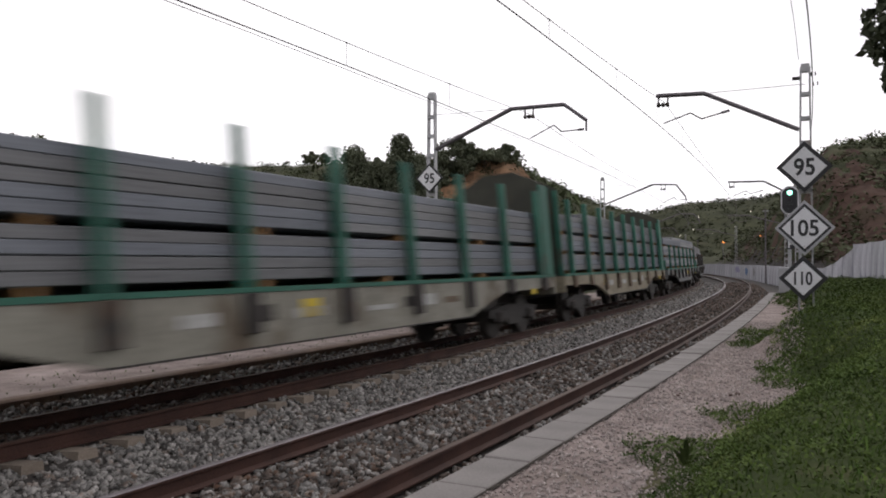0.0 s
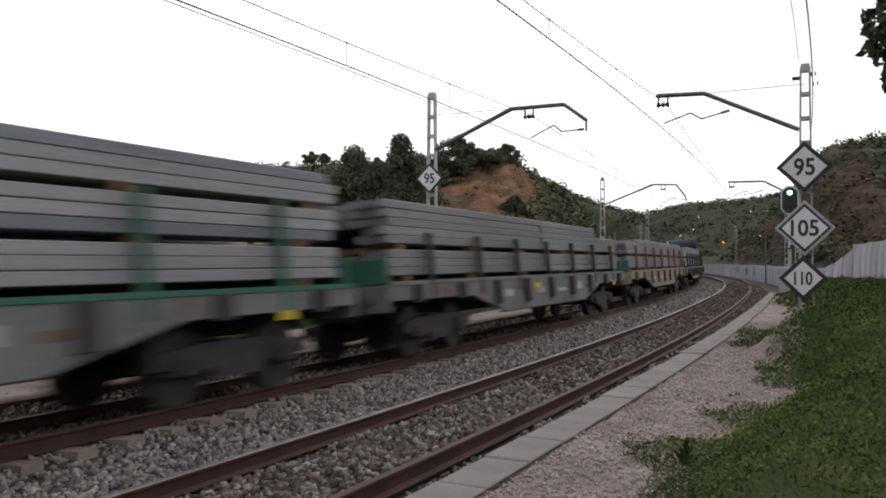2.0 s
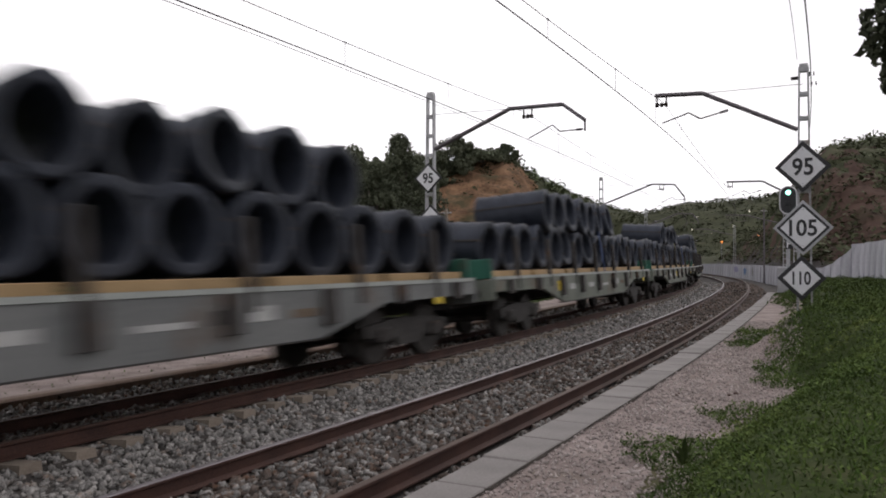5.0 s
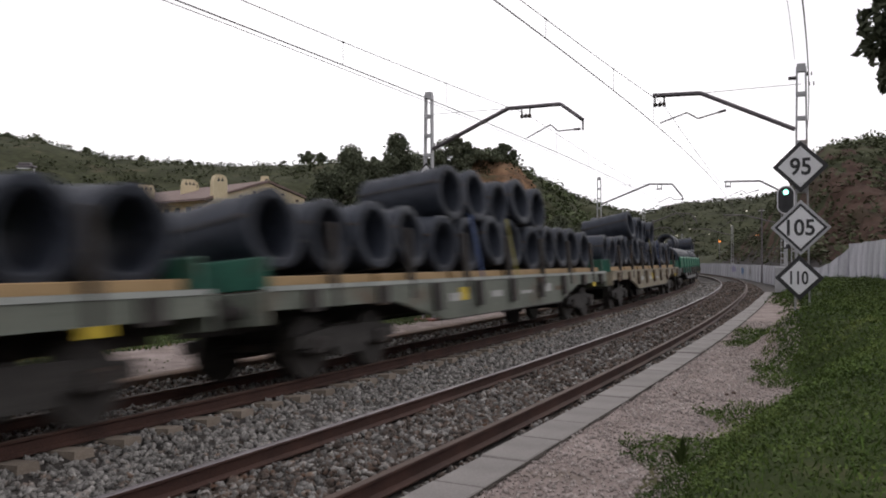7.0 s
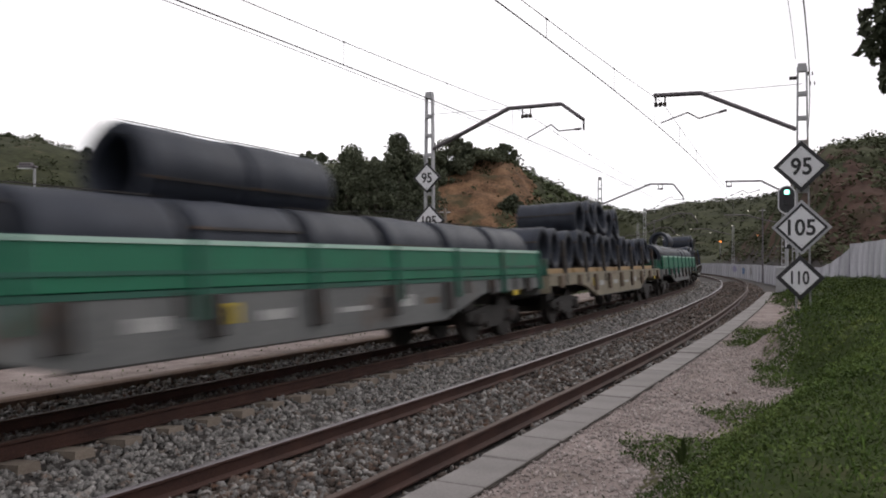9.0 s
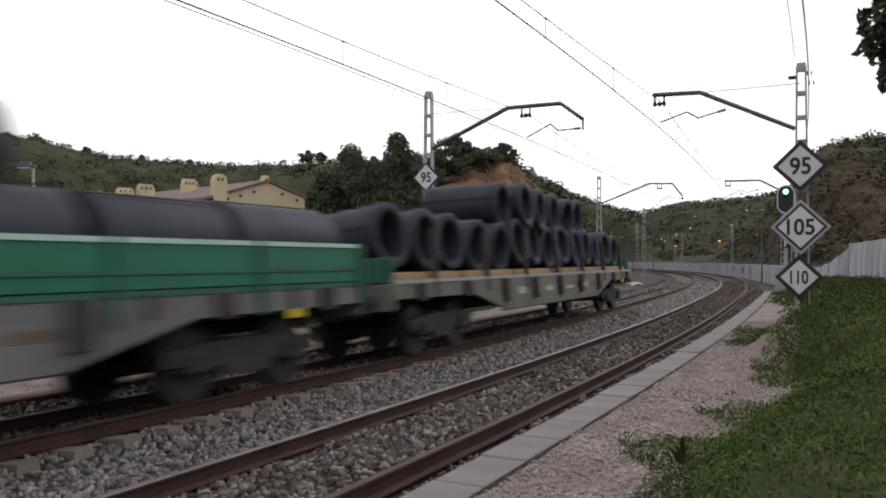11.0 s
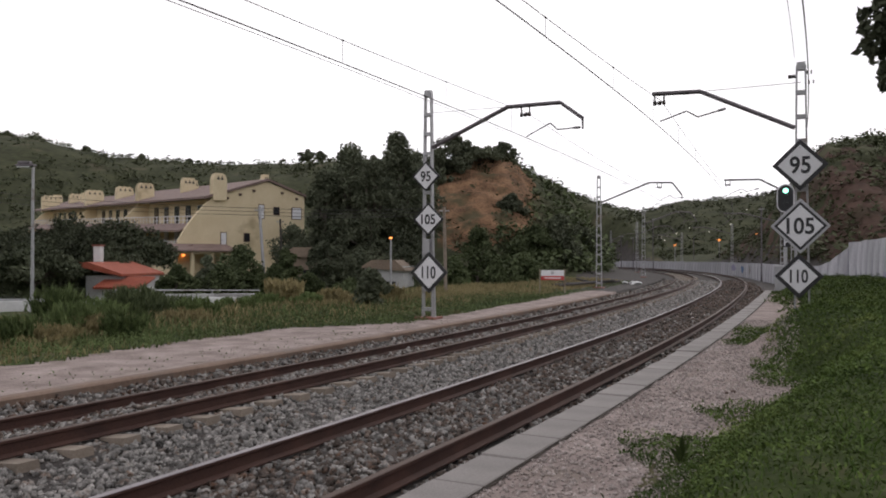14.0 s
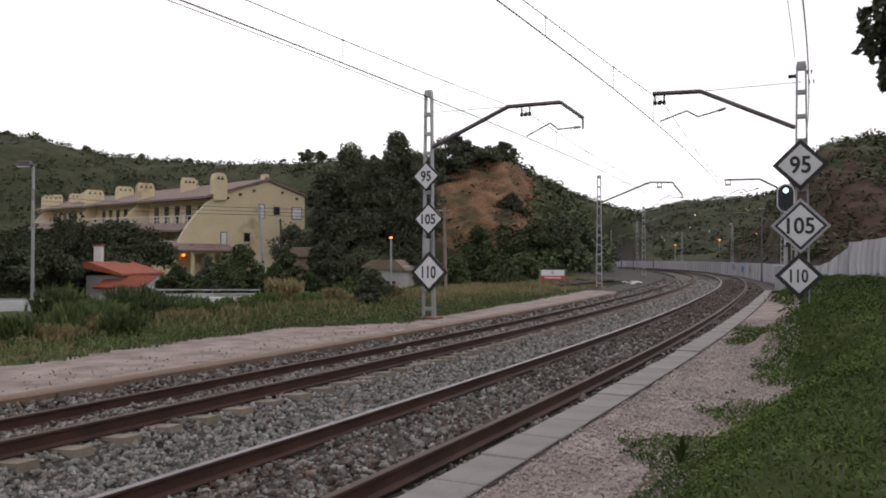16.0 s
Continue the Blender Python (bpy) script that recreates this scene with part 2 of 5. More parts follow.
def near_ground(s, la):
    """Height of the made ground beside the line."""
    toe = bank_line(s) - 0.25
    right = 0.085 + 0.8 * smooth(0, 1.4, la - toe) + np.clip(la - 4.5, 0, 5) * 0.02
    left = -0.05 + 0 * la - np.clip(-la - 9, 0, 20) * 0.03
    bed = -0.75 + 0 * la
    right = right + (-0.38 - right) * smooth(45.5, 50, s) * (1 - smooth(9, 14, la))
    return np.where(la > np.where(s > 47, 1.7, kerb_line(s) + 0.25), right, np.where(la < -5.68, left, bed))


FOC = 1400.0
# ridges: distance, width of the near slope, crest heights by bearing (bearing as 784 + 1400 tan(angle), height as 458 - y)
RIDGES = [
    (270, 150, [-900, 0, 60, 130, 200, 300, 400, 500, 560, 640, 760, 900, 1060, 1120, 1180], [200, 216, 211, 193, 178, 171, 165, 167, 170, 172, 165, 140, 95, 82, 10]),
    (420, 150, [820, 860, 905, 935, 960, 1000, 1040, 1060, 1100, 1140, 1180], [0, 120, 165, 154, 141, 123, 108, 98, 84, 78, 60]),
    (112, 46, [500, 560, 640, 700, 780, 850, 905, 935, 1000, 1060, 1110, 1150, 1190], [0, 40, 110, 135, 165, 185, 180, 150, 118, 92, 62, 25, 0]),
    (430, 180, [1000, 1060, 1100, 1150, 1200, 1260, 1330, 1380, 1450, 1800], [70, 78, 80, 86, 100, 104, 110, 118, 130, 120]),
    (118, 60, [1180, 1230, 1270, 1310, 1350, 1390, 1430, 1465, 1500, 1530, 1568, 1700, 2400], [0, 10, 30, 55, 82, 120, 165, 200, 205, 212, 211, 225, 230]),
]


def terrain(X, Y):
    X, Y = np.asarray(X, float).ravel(), np.asarray(Y, float).ravel()
    r = np.hypot(X, Y)
    ang = np.arctan2(X, Y)
    u = np.where(np.abs(ang) < 1.2, 784 + FOC * np.tan(np.clip(ang, -1.2, 1.2)), np.sign(ang) * 4000)
    depth = np.where(np.abs(ang) < 1.2, Y, r)
    s, la = lateral(X, Y)
    z = near_ground(s, la)
    base = z
    keep = smooth(7, 17, np.abs(la + 2))
    for rc, w, us, hs in RIDGES:
        crest = np.interp(u, us, hs) * rc / FOC + 1.8
        fall = np.where(depth < rc, smooth(rc - w, rc, depth), 1 - 0.6 * smooth(rc, rc * 2.2, depth))
        hill = (crest * fall - 0.5) * keep
        z = np.where((fall > 0) & (keep > 0), np.maximum(z, hill), z)
    return z, s, la


def soft_bumps(X, Y, la):
    """Small unevenness of the loose ground beside the line."""
    b = np.array([noise.noise(Vector((x * 0.45, y * 0.45, 5))) for x, y in zip(X, Y)])
    return np.where((la > 2.6) | (la < -6.6), b * 0.03, 0)


def height(x, y):
    return float(terrain([x], [y])[0][0])


def build_ground():
    radii = np.concatenate([np.arange(0.02, 15, 0.12), np.arange(15, 40, 0.4), np.geomspace(40, 60, 28), np.geomspace(60.5, 125, 150), np.geomspace(126, 150, 14), np.geomspace(152, 600, 70), np.geomspace(620, 3500, 14)])
    front = np.linspace(-0.75, 0.75, 340)
    back = np.linspace(0.75, 2 * math.pi - 0.75, 56)[1:-1]
    az = np.concatenate([front, back])
    A, R = np.meshgrid(az, radii, indexing="ij")
    X, Y = (R * np.sin(A)).ravel() + 0.35, (R * np.cos(A)).ravel() - 0.5
    Z, s, la = terrain(X, Y)
    away = smooth(10, 40, np.abs(la))
    bumps = np.array([noise.fractal(Vector((x * 0.03, y * 0.03, 0)), 1.0, 2.0, 4) for x, y in zip(X, Y)])
    bumps2 = np.array([noise.noise(Vector((x * 0.45, y * 0.45, 5))) for x, y in zip(X, Y)])
    gullies = np.array([noise.ridged_multi_fractal(Vector((x * 0.09, y * 0.03, 2)), 1.0, 2.0, 4, 1.0, 2.0) for x, y in zip(X, Y)])
    r = np.hypot(X, Y)
    crags = np.array([noise.ridged_multi_fractal(Vector((x * 0.28, y * 0.28, z * 0.28)), 0.9, 2.1, 4, 1.0, 2.0) * 0.55 if 55 < q < 130 and z > 1.5 else 0.0 for x, y, z, q in zip(X, Y, Z, r)])
    Z = Z + bumps * away * np.clip(Z, 0, 12) * 0.10 + np.where((la > 2.6) | (la < -6.6), bumps2 * 0.03, 0)
    Z = Z + np.where((r > 55) & (r < 130) & (Z > 2), (gullies - 1.2) * 0.6 * smooth(2, 6, Z) + crags * smooth(2, 5, Z), 0)
    na, nr = len(az), len(radii)
    i, j = np.meshgrid(np.arange(na), np.arange(nr - 1), indexing="ij")
    a = (i * nr + j).ravel()
    b = (((i + 1) % na) * nr + j).ravel()
    faces = np.stack([a, a + 1, b + 1, b], 1)
    me = fast_mesh("ground", np.stack([X, Y, Z], 1), faces, M["ground"], smooth=True)
    u = 784 + FOC * X / np.maximum(Y, 1)
    ragged = bumps2 * 0.35 + bumps * 0.4
    kind = np.zeros(len(X), int)
    kind[(np.abs(la) < 60) & (r < 75) & (Z < 1.6)] = 2
    kind[(la > 1.2) & (la + ragged * 0.8 < grass_line(s) + 0.3) & (r < 90)] = 1
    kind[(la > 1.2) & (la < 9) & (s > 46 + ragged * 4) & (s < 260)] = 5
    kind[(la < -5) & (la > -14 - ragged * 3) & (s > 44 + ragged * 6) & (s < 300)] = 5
    kind[(la < -5) & (la > -path_edge(s) - 0.15 - ragged * 0.5) & (s < 46 + ragged * 4)] = 1
    kind[(r > 62) & (r < 114) & (u > 770) & (u < 935 + ragged * 60) & (Z > 3.0 + ragged * 3) & (Z < 15.5 - (u - 850) * 0.02) & (bumps > -0.45)] = 3
    kind[(r > 60) & (r < 150) & (u > 1255) & (Z > 1.6) & (bumps2 + bumps > -0.3)] = 4
    for k in ("gravel", "turf", "cliff", "brown_soil", "bed"):
        me.materials.append(M[k])
    me.polygons.foreach_set("material_index", kind[a].astype(np.int32))
    return tagged(new("ground", me), "dry gravelly earth, turf and scrubby hills with an orange cut bank", "ground", kind="structure")


M["ground"] = material("earth_and_scrub", (0.022, 0.026, 0.013), (0.07, 0.074, 0.04), 0.95, scale=0.12, fine=0.7, bump=1.0, third=(0.095, 0.085, 0.055), patch=0.05, spec=0.1)
M["gravel"] = material("pinkish_gravel", (0.14, 0.11, 0.098), (0.4, 0.335, 0.31), 0.95, scale=1.6, fine=44, bump=1.0, third=(0.2, 0.165, 0.14), patch=0.15, spec=0.1)
M["turf"] = material("turf_soil", (0.018, 0.03, 0.008), (0.05, 0.065, 0.02), 0.95, scale=0.6, fine=12, bump=0.8, third=(0.12, 0.10, 0.06), patch=0.1, spec=0.1)
M["cliff"] = material("orange_cut_earth", (0.045, 0.027, 0.017), (0.27, 0.16, 0.092), 0.95, scale=0.5, fine=4.5, bump=1.0, third=(0.075, 0.062, 0.035), patch=0.3, spec=0.1)
M["brown_soil"] = material("dark_brown_earth", (0.04, 0.026, 0.021), (0.1, 0.064, 0.05), 0.95, scale=0.1, fine=1.2, bump=1.0, third=(0.035, 0.036, 0.02), patch=0.4, spec=0.1)
ground = build_ground()

# ---- ballast, sleepers, rails ----
BED = [(-5.72, -0.15), (-5.3, -0.22), (-4.73, -0.31), (-3.0, -0.17), (-2.62, -0.2), (-2.3, -0.25), (-1.7, -0.30), (-1.3, -0.29), (-0.87, -0.25), (0.87, -0.165), (1.2, -0.2), (1.5, -0.27), (2.3, -0.42)]


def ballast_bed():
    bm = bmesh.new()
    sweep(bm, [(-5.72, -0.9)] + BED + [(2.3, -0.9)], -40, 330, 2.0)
    return tagged(part("ballast", bm, "bed"), "crushed-stone ballast bed under the two tracks, darkened for the shade between stones", "ballast", kind="structure")


bed = ballast_bed()


def ballast_stones():
    rnd = np.random.RandomState(3)
    pos, size, lats, along = [], [], [], []
    for s0, s1, dens, sz in ((3.5, 9, 440, 0.03), (9, 16, 270, 0.034), (16, 28, 150, 0.041), (28, 50, 55, 0.055), (50, 80, 16, 0.075)):
        n = int((s1 - s0) * 7.4 * dens)
        s, la = rnd.uniform(s0, s1, n), rnd.uniform(-5.6, 1.9, n)
        ok = np.ones(n, bool)
        for c in (-RAIL / 2, RAIL / 2, -GAP - RAIL / 2, -GAP + RAIL / 2):
            ok &= np.abs(la - c) > 0.09
        ok &= la < kerb_line(s) - 0.03
        # sleepers of the far track stay bare at their ends
        far = (la > -GAP + 0.9) & (la < -GAP + 1.33) & (np.abs(((s - 0.128) / 0.6067) % 1 - 0.5) < 0.24)
        ok &= ~far
        s, la = s[ok], la[ok]
        h = np.interp(s, ARC, HEAD)
        z = np.interp(la, [p[0] for p in BED], [p[1] for p in BED]) + rnd.uniform(-0.022, 0.026, len(s)) + 0.015 * np.sin(s * 3.1 + la * 5)
        pos.append(np.stack([np.interp(s, ARC, TX) + la * np.cos(h), np.interp(s, ARC, TY) - la * np.sin(h), z], 1))
        lats.append(la)
        along.append(s)
        size.append(sz * rnd.uniform(0.6, 1.45, len(s)))
    pos, size, lats, along = np.concatenate(pos), np.concatenate(size), np.concatenate(lats), np.concatenate(along)
    cube = np.array([(-1, -1, -1), (1, -1, -1), (1, 1, -1), (-1, 1, -1), (-1, -1, 1), (1, -1, 1), (1, 1, 1), (-1, 1, 1)], float)
    quads = np.array([(0, 3, 2, 1), (4, 5, 6, 7), (0, 1, 5, 4), (1, 2, 6, 5), (2, 3, 7, 6), (3, 0, 4, 7)])
    n = len(pos)
    v = cube[None] * rnd.uniform(0.4, 1.25, (n, 8, 3))
    q = rnd.normal(size=(n, 4))
    q /= np.linalg.norm(q, axis=1)[:, None]
    w, x, y, z = q.T
    R = np.stack([1 - 2 * (y * y + z * z), 2 * (x * y - z * w), 2 * (x * z + y * w), 2 * (x * y + z * w), 1 - 2 * (x * x + z * z), 2 * (y * z - x * w),
                  2 * (x * z - y * w), 2 * (y * z + x * w), 1 - 2 * (x * x + y * y)], 1).reshape(n, 3, 3)
    v = np.einsum("nij,nkj->nki", R, v * np.array([1, 0.8, 0.62]))
    v = v * size[:, None, None] + pos[:, None]
    stained = (lats > -0.95) & (rnd.uniform(0, 1, n) < 0.6 + 0.38 * smooth(12, 36, along)) | (lats < -GAP + 0.9) & (rnd.uniform(0, 1, n) < 0.45)
    for pick, mat, lab in ((~stained, "stone", "loose pale grey crushed stones between the tracks"), (stained, "stone_brown", "rust-stained crushed stones between the rails")):
        w = v[pick]
        f = (quads[None] + 8 * np.arange(len(w))[:, None, None]).reshape(-1, 4)
        tagged(new("ballast_stones", fast_mesh("ballast_stones", w.reshape(-1, 3), f, mat)), lab, "ballast", kind="stuff")


ballast_stones()


def sleepers():
    bm = bmesh.new()
    prism(bm, [(-0.13, -0.2), (0.13, -0.2), (0.11, 0.0), (-0.11, 0.0)], "x", -1.3, 1.3)
    me = bpy.data.meshes.new("sleeper")
    bm.to_mesh(me)
    bm.free()
    me.materials.append(M["sleeper"])
    for lat0, z0, cant, s_first in ((-GAP, FAR_Z - 0.185, FAR_CANT, 0.128 + 0.303), (0.0, -0.245, NEAR_CANT, 0.1)):
        for k in range(-10, 200):
            s = s_first + 0.6067 * k
            p = on_track(s, lat0, z0)
            piece("sleeper", me, bed, pose(p.x, p.y, p.z, 0, 0, -math.degrees(heading(s))) @ Matrix.Rotation(-math.atan2(cant, RAIL), 4, "Y"))


sleepers()


def rail(lat, z, top, tag):
    empty = tagged(new("rail"), tag, "rail", "running rails")
    bm = bmesh.new()
    sweep(bm, [(lat - 0.07, z - 0.17), (lat + 0.07, z - 0.17), (lat + 0.07, z - 0.155), (lat + 0.012, z - 0.135), (lat + 0.012, z - 0.045), (lat + 0.036, z - 0.03),
               (lat + 0.036, z - 0.006), (lat - 0.036, z - 0.006), (lat - 0.036, z - 0.03), (lat - 0.012, z - 0.045), (lat - 0.012, z - 0.135), (lat - 0.07, z - 0.155)], -40, 330, 1.0)
    part("web_and_foot", bm, "rail", empty)
    bm = bmesh.new()
    sweep(bm, [(lat - 0.036, z - 0.006), (lat + 0.036, z - 0.006), (lat + 0.028, z), (lat - 0.028, z)], -40, 330, 1.0)
    part("running_surface", bm, top, empty, "polished top of the rail")
    return empty


rail(-RAIL / 2, -NEAR_CANT / 2, "rail_top", "rusty steel rail with a shiny top on the near track")
rail(RAIL / 2, NEAR_CANT / 2, "rail_top_dull", "rusty brown steel rail beside the kerb")
rail(-GAP - RAIL / 2, FAR_Z - FAR_CANT / 2, "rail_top_dull", "brown rusty rail of the far track on ballast")
rail(-GAP + RAIL / 2, FAR_Z + FAR_CANT / 2, "rail_top_dull", "brown rusty rail of the far track on ballast")


# ---- train ----
SPEED = 23.43
TIMES = [-0.4 + 0.4 * i for i in range(43)]


def wagon_rows(rear, length):
    """Poses of a wagon whose rear end stands at arc length `rear` at the clip's start."""
    rows = []
    mid = rear - length / 2
    cant = math.atan2(FAR_CANT, RAIL)
    for t in TIMES:
        c = max(-72.0, mid - SPEED * t)
        a, b = on_track(c - 6.3, -GAP), on_track(c + 6.3, -GAP)
        p, d = (a + b) / 2, b - a
        m = pose(p.x, p.y, FAR_Z, 0, 0, math.degrees(math.atan2(-d.x, d.y))) @ Matrix.Rotation(-cant, 4, "Y")
        rows.append((t, m))
    return rows


CARRIED = []          # things of the train with their rows


def bogie(parent, y):
    b = part("bogie", boxes((-1.0, 1.0, y - 0.25, y + 0.25, 0.45, 0.75), bevel=0.02), "dark", parent, "grimy dark steel two-axle bogie")
    for x0, x1 in ((-1.12, -0.98), (0.98, 1.12)):
        part("side_frame", prism(bmesh.new(), [(y - 1.4, 0.46), (y - 0.5, 0.42), (y - 0.42, 0.27), (y + 0.42, 0.27), (y + 0.5, 0.42), (y + 1.4, 0.46), (y + 1.4, 0.64), (y + 0.6, 0.72), (y - 0.6, 0.72), (y - 1.4, 0.64)], "x", x0, x1), "bogie", b)
    for dy in (-0.9, 0.9):
        bm = bmesh.new()
        tube(bm, (-0.98, y + dy, 0.46), (0.98, y + dy, 0.46), 0.08, 10)
        part("axle", bm, "dark", b)
        for sx in (-1, 1):
            bm = bmesh.new()
            tube(bm, (sx * 0.80, y + dy, 0.46), (sx * 0.93, y + dy, 0.46), 0.46, 28)
            tube(bm, (sx * 0.76, y + dy, 0.46), (sx * 0.80, y + dy, 0.46), 0.49, 28)
            tube(bm, (sx * 0.93, y + dy, 0.46), (sx * 0.97, y + dy, 0.46), 0.15, 16)
            part("wheel", bm, "wheel", b)
            box_y = y + dy
            bm = boxes((min(sx * 1.0, sx * 1.2), max(sx * 1.0, sx * 1.2), box_y - 0.16, box_y + 0.16, 0.33, 0.6), bevel=0.04)
            part("axle_box", bm, "dark", b)
            for dd in (-0.27, 0.27):
                bm = bmesh.new()
                for k in range(5):
                    tube(bm, (sx * 1.06, box_y + dd, 0.40 + k * 0.05), (sx * 1.06, box_y + dd, 0.425 + k * 0.05), 0.085, 10)
                part("spring", bm, "bogie", b)


def wagon(rear, length, body, kind, label, posts="dark", line="green", post_h=0.5, board="board_dark"):
    w = tagged(new("flat_wagon"), label, "freight wagon", "wagons of the freight train")
    L = length / 2 - 0.62
    deck = part("deck", boxes((-1.3, 1.3, -L, L, 1.20, 1.33), bevel=0.01), "dark", w)
    for sx in (-1, 1):
        x0, x1 = sorted((sx * 1.30, sx * 1.38))
        bm = prism(bmesh.new(), [(-L, 1.05), (-L + 3.4, 1.02), (-L + 5.2, 0.60), (L - 5.2, 0.60), (L - 3.4, 1.02), (L, 1.05), (L, 1.30), (-L, 1.30)], "x", x0, x1)
        side = part("side_sill", bm, body, w)
        x2, x3 = sorted((sx * 1.38, sx * 1.395))
        part("edge_strip", boxes((min(x0, x2), max(x1, x3), -L, L, 1.305, 1.375)), line, side)
        part("bottom_flange", boxes((min(sx * 1.2, sx * 1.41), max(sx * 1.2, sx * 1.41), -L + 5.2, L - 5.2, 0.575, 0.6)), "dark", side)
        n = 9
        for k in range(n):
            y = -L + 0.9 + (2 * L - 1.8) * k / (n - 1)
            deep = 0.98 if abs(y) > L - 4 else 0.78
            xa, xb = sorted((sx * 1.40, sx * 1.47))
            part("stake_pocket", boxes((xa, xb, y - 0.15, y + 0.15, deep, 1.30), bevel=0.01), "rust" if body == "cream" else "dark", side)
        for y, h, wd, mt in ((-L + 4.9 + (int(rear * 7) % 5) * 1.3, 0.26, 0.2, "yellow"), (L - 1.6, 0.12, 0.16, "yellow"), (-0.9, 0.14, 0.32, "lettering"), (1.0, 0.08, 0.4, "lettering"), (2.7, 0.2, 0.22, "lettering"), (-3.1, 0.16, 0.28, "lettering"), (-1.9, 0.22, 0.18, "dark"), (2.0, 0.18, 0.2, "dark"), (3.6, 0.12, 0.3, "rust")):
            xa, xb = sorted((sx * 1.38, sx * 1.386))
            part("stencil", boxes((xa, xb, y - wd, y + wd, 0.92, 0.92 + h)), mt, side)
    part("centre_sill", boxes((-0.3, 0.3, -L - 0.05, L + 0.05, 0.75, 1.2)), "dark", w)
    for sy in (-1, 1):
        e = part("headstock", boxes((-1.36, 1.36, min(sy * L, sy * (L + 0.08)), max(sy * L, sy * (L + 0.08)), 0.86, 1.31), bevel=0.01), body, w)
        for sx in (-0.95, 0.95):
            bm = bmesh.new()
            tube(bm, (sx, sy * (L + 0.08), 1.05), (sx, sy * (L + 0.5), 1.05), 0.09, 12)
            tube(bm, (sx, sy * (L + 0.5), 1.05), (sx, sy * (L + 0.56), 1.05), 0.22, 18)
            part("buffer", bm, "dark", e)
        bm = boxes((-0.06, 0.06, min(sy * L, sy * (L + 0.5)), max(sy * L, sy * (L + 0.5)), 0.92, 1.04))
        part("coupling_hook", bm, "dark", e)
        bogie(w, sy * (L - 2.3))
    if kind == "stakes":
        for sx in (-1, 1):
            for k in range(9):
                y = -L + 0.9 + (2 * L - 1.8) * k / 8
                xa, xb = sorted((sx * 1.29, sx * 1.42))
                part("stake", boxes((xa, xb, y - 0.085, y + 0.085, 1.30, 3.5), bevel=0.015), "green", w)
        for sy in (-1, 1):
            y0, y1 = sorted((sy * (L - 0.02), sy * (L - 0.1)))
            b = part("end_board", prism(bmesh.new(), [(-1.32, 1.33), (1.32, 1.33), (1.32, 3.74), (0.45, 4.2), (-0.45, 4.2), (-1.32, 3.74)], "y", y0, y1), board, w, "tall steel end board")
            for x in (-1.28, -0.45, 0.45, 1.28):
                y2, y3 = sorted((sy * (L + 0.0), sy * (L + 0.09)))
                part("rib", boxes((x - 0.07, x + 0.07, y2, y3, 1.33, 3.7)), "green", b)
            for sx in ((-1, 1) if sy > 0 else ()):
                part("side_return", boxes((*sorted((sx * 1.32, sx * 1.38)), *sorted((sy * (L - 0.11), sy * (L - 0.62))), 1.38, 3.7), bevel=0.01), "green", b, "green steel return plate of the end board")
    else:
        for sx in (-1, 1):
            for k in range(7):
                y = -L + 1.6 + (2 * L - 3.2) * k / 6
                xa, xb = sorted((sx * 1.31, sx * 1.40))
                part("post", boxes((xa, xb, y - 0.07, y + 0.07, 1.05, 1.35 + post_h), bevel=0.012), posts, w)
        for sy in (-1, 1):
            y0, y1 = sorted((sy * (L - 0.02), sy * (L - 0.12)))
            part("end_flap", boxes((-1.3, 1.3, y0, y1, 1.34, 1.78), bevel=0.015), "green", w, "low green steel end flap")
    CARRIED.append((w, wagon_rows(rear, length), None))
    return w


def billets(rear, length, layers, mats, label, top_short=0.0, lift=1.375):
    """A stack of long steel billets in layers on timber."""
    rows = wagon_rows(rear, length)
    L = length / 2 - 0.82
    st = tagged(new("billet_stack"), label, "steel billets", "steel loads of the freight train")
    meshes = []
    for mt in mats:
        bm = boxes((-0.086, 0.086, -0.5, 0.5, -0.075, 0.075), bevel=0.012)
        me = bpy.data.meshes.new("billet")
        bm.to_mesh(me)
        bm.free()
        me.materials.append(M[mt])
        meshes.append(me)
    timber = boxes((-1.24, 1.24, -0.06, 0.06, -0.05, 0.05))
    tm = bpy.data.meshes.new("timber")
    timber.to_mesh(tm)
    timber.free()
    tm.materials.append(M["dunnage"])
    z = lift
    rnd = random.Random(int(rear * 10))
    for li, gap in enumerate(layers):
        if gap:
            for k in range(6):
                piece("timber", tm, st, pose(0, -L + 0.6 + (2 * L - 1.2) * k / 5 + rnd.uniform(-0.3, 0.3), z + 0.05))
            z += 0.10
        z += 0.077
        last = li == len(layers) - 1
        for half in (-1, 1):
            if last and top_short > 0 and half < 0:
                ln = L * (1 - top_short)
                y0 = -ln
            elif li >= len(layers) - 2 and top_short < 0 and half > 0:
                ln, y0 = L * (1 + top_short), 0.03
            else:
                ln, y0 = L, (-L if half < 0 else 0.03)
            span = ln - 0.03
            for c in range(14):
                x = -1.16 + c * 0.1785
                if 2 <= c <= 10 and li < len(layers) - (3 if top_short < 0 else 2) and li > 0:
                    continue
                j = rnd.uniform(-0.12, 0.12)
                piece("billet", meshes[rnd.randrange(len(meshes))], st, pose(x, y0 + span / 2 + j, z + rnd.uniform(-0.004, 0.004)) @ Matrix.Diagonal((1, span, 1, 1)))
        z += 0.077
    CARRIED.append((st, rows, None))


COIL = None


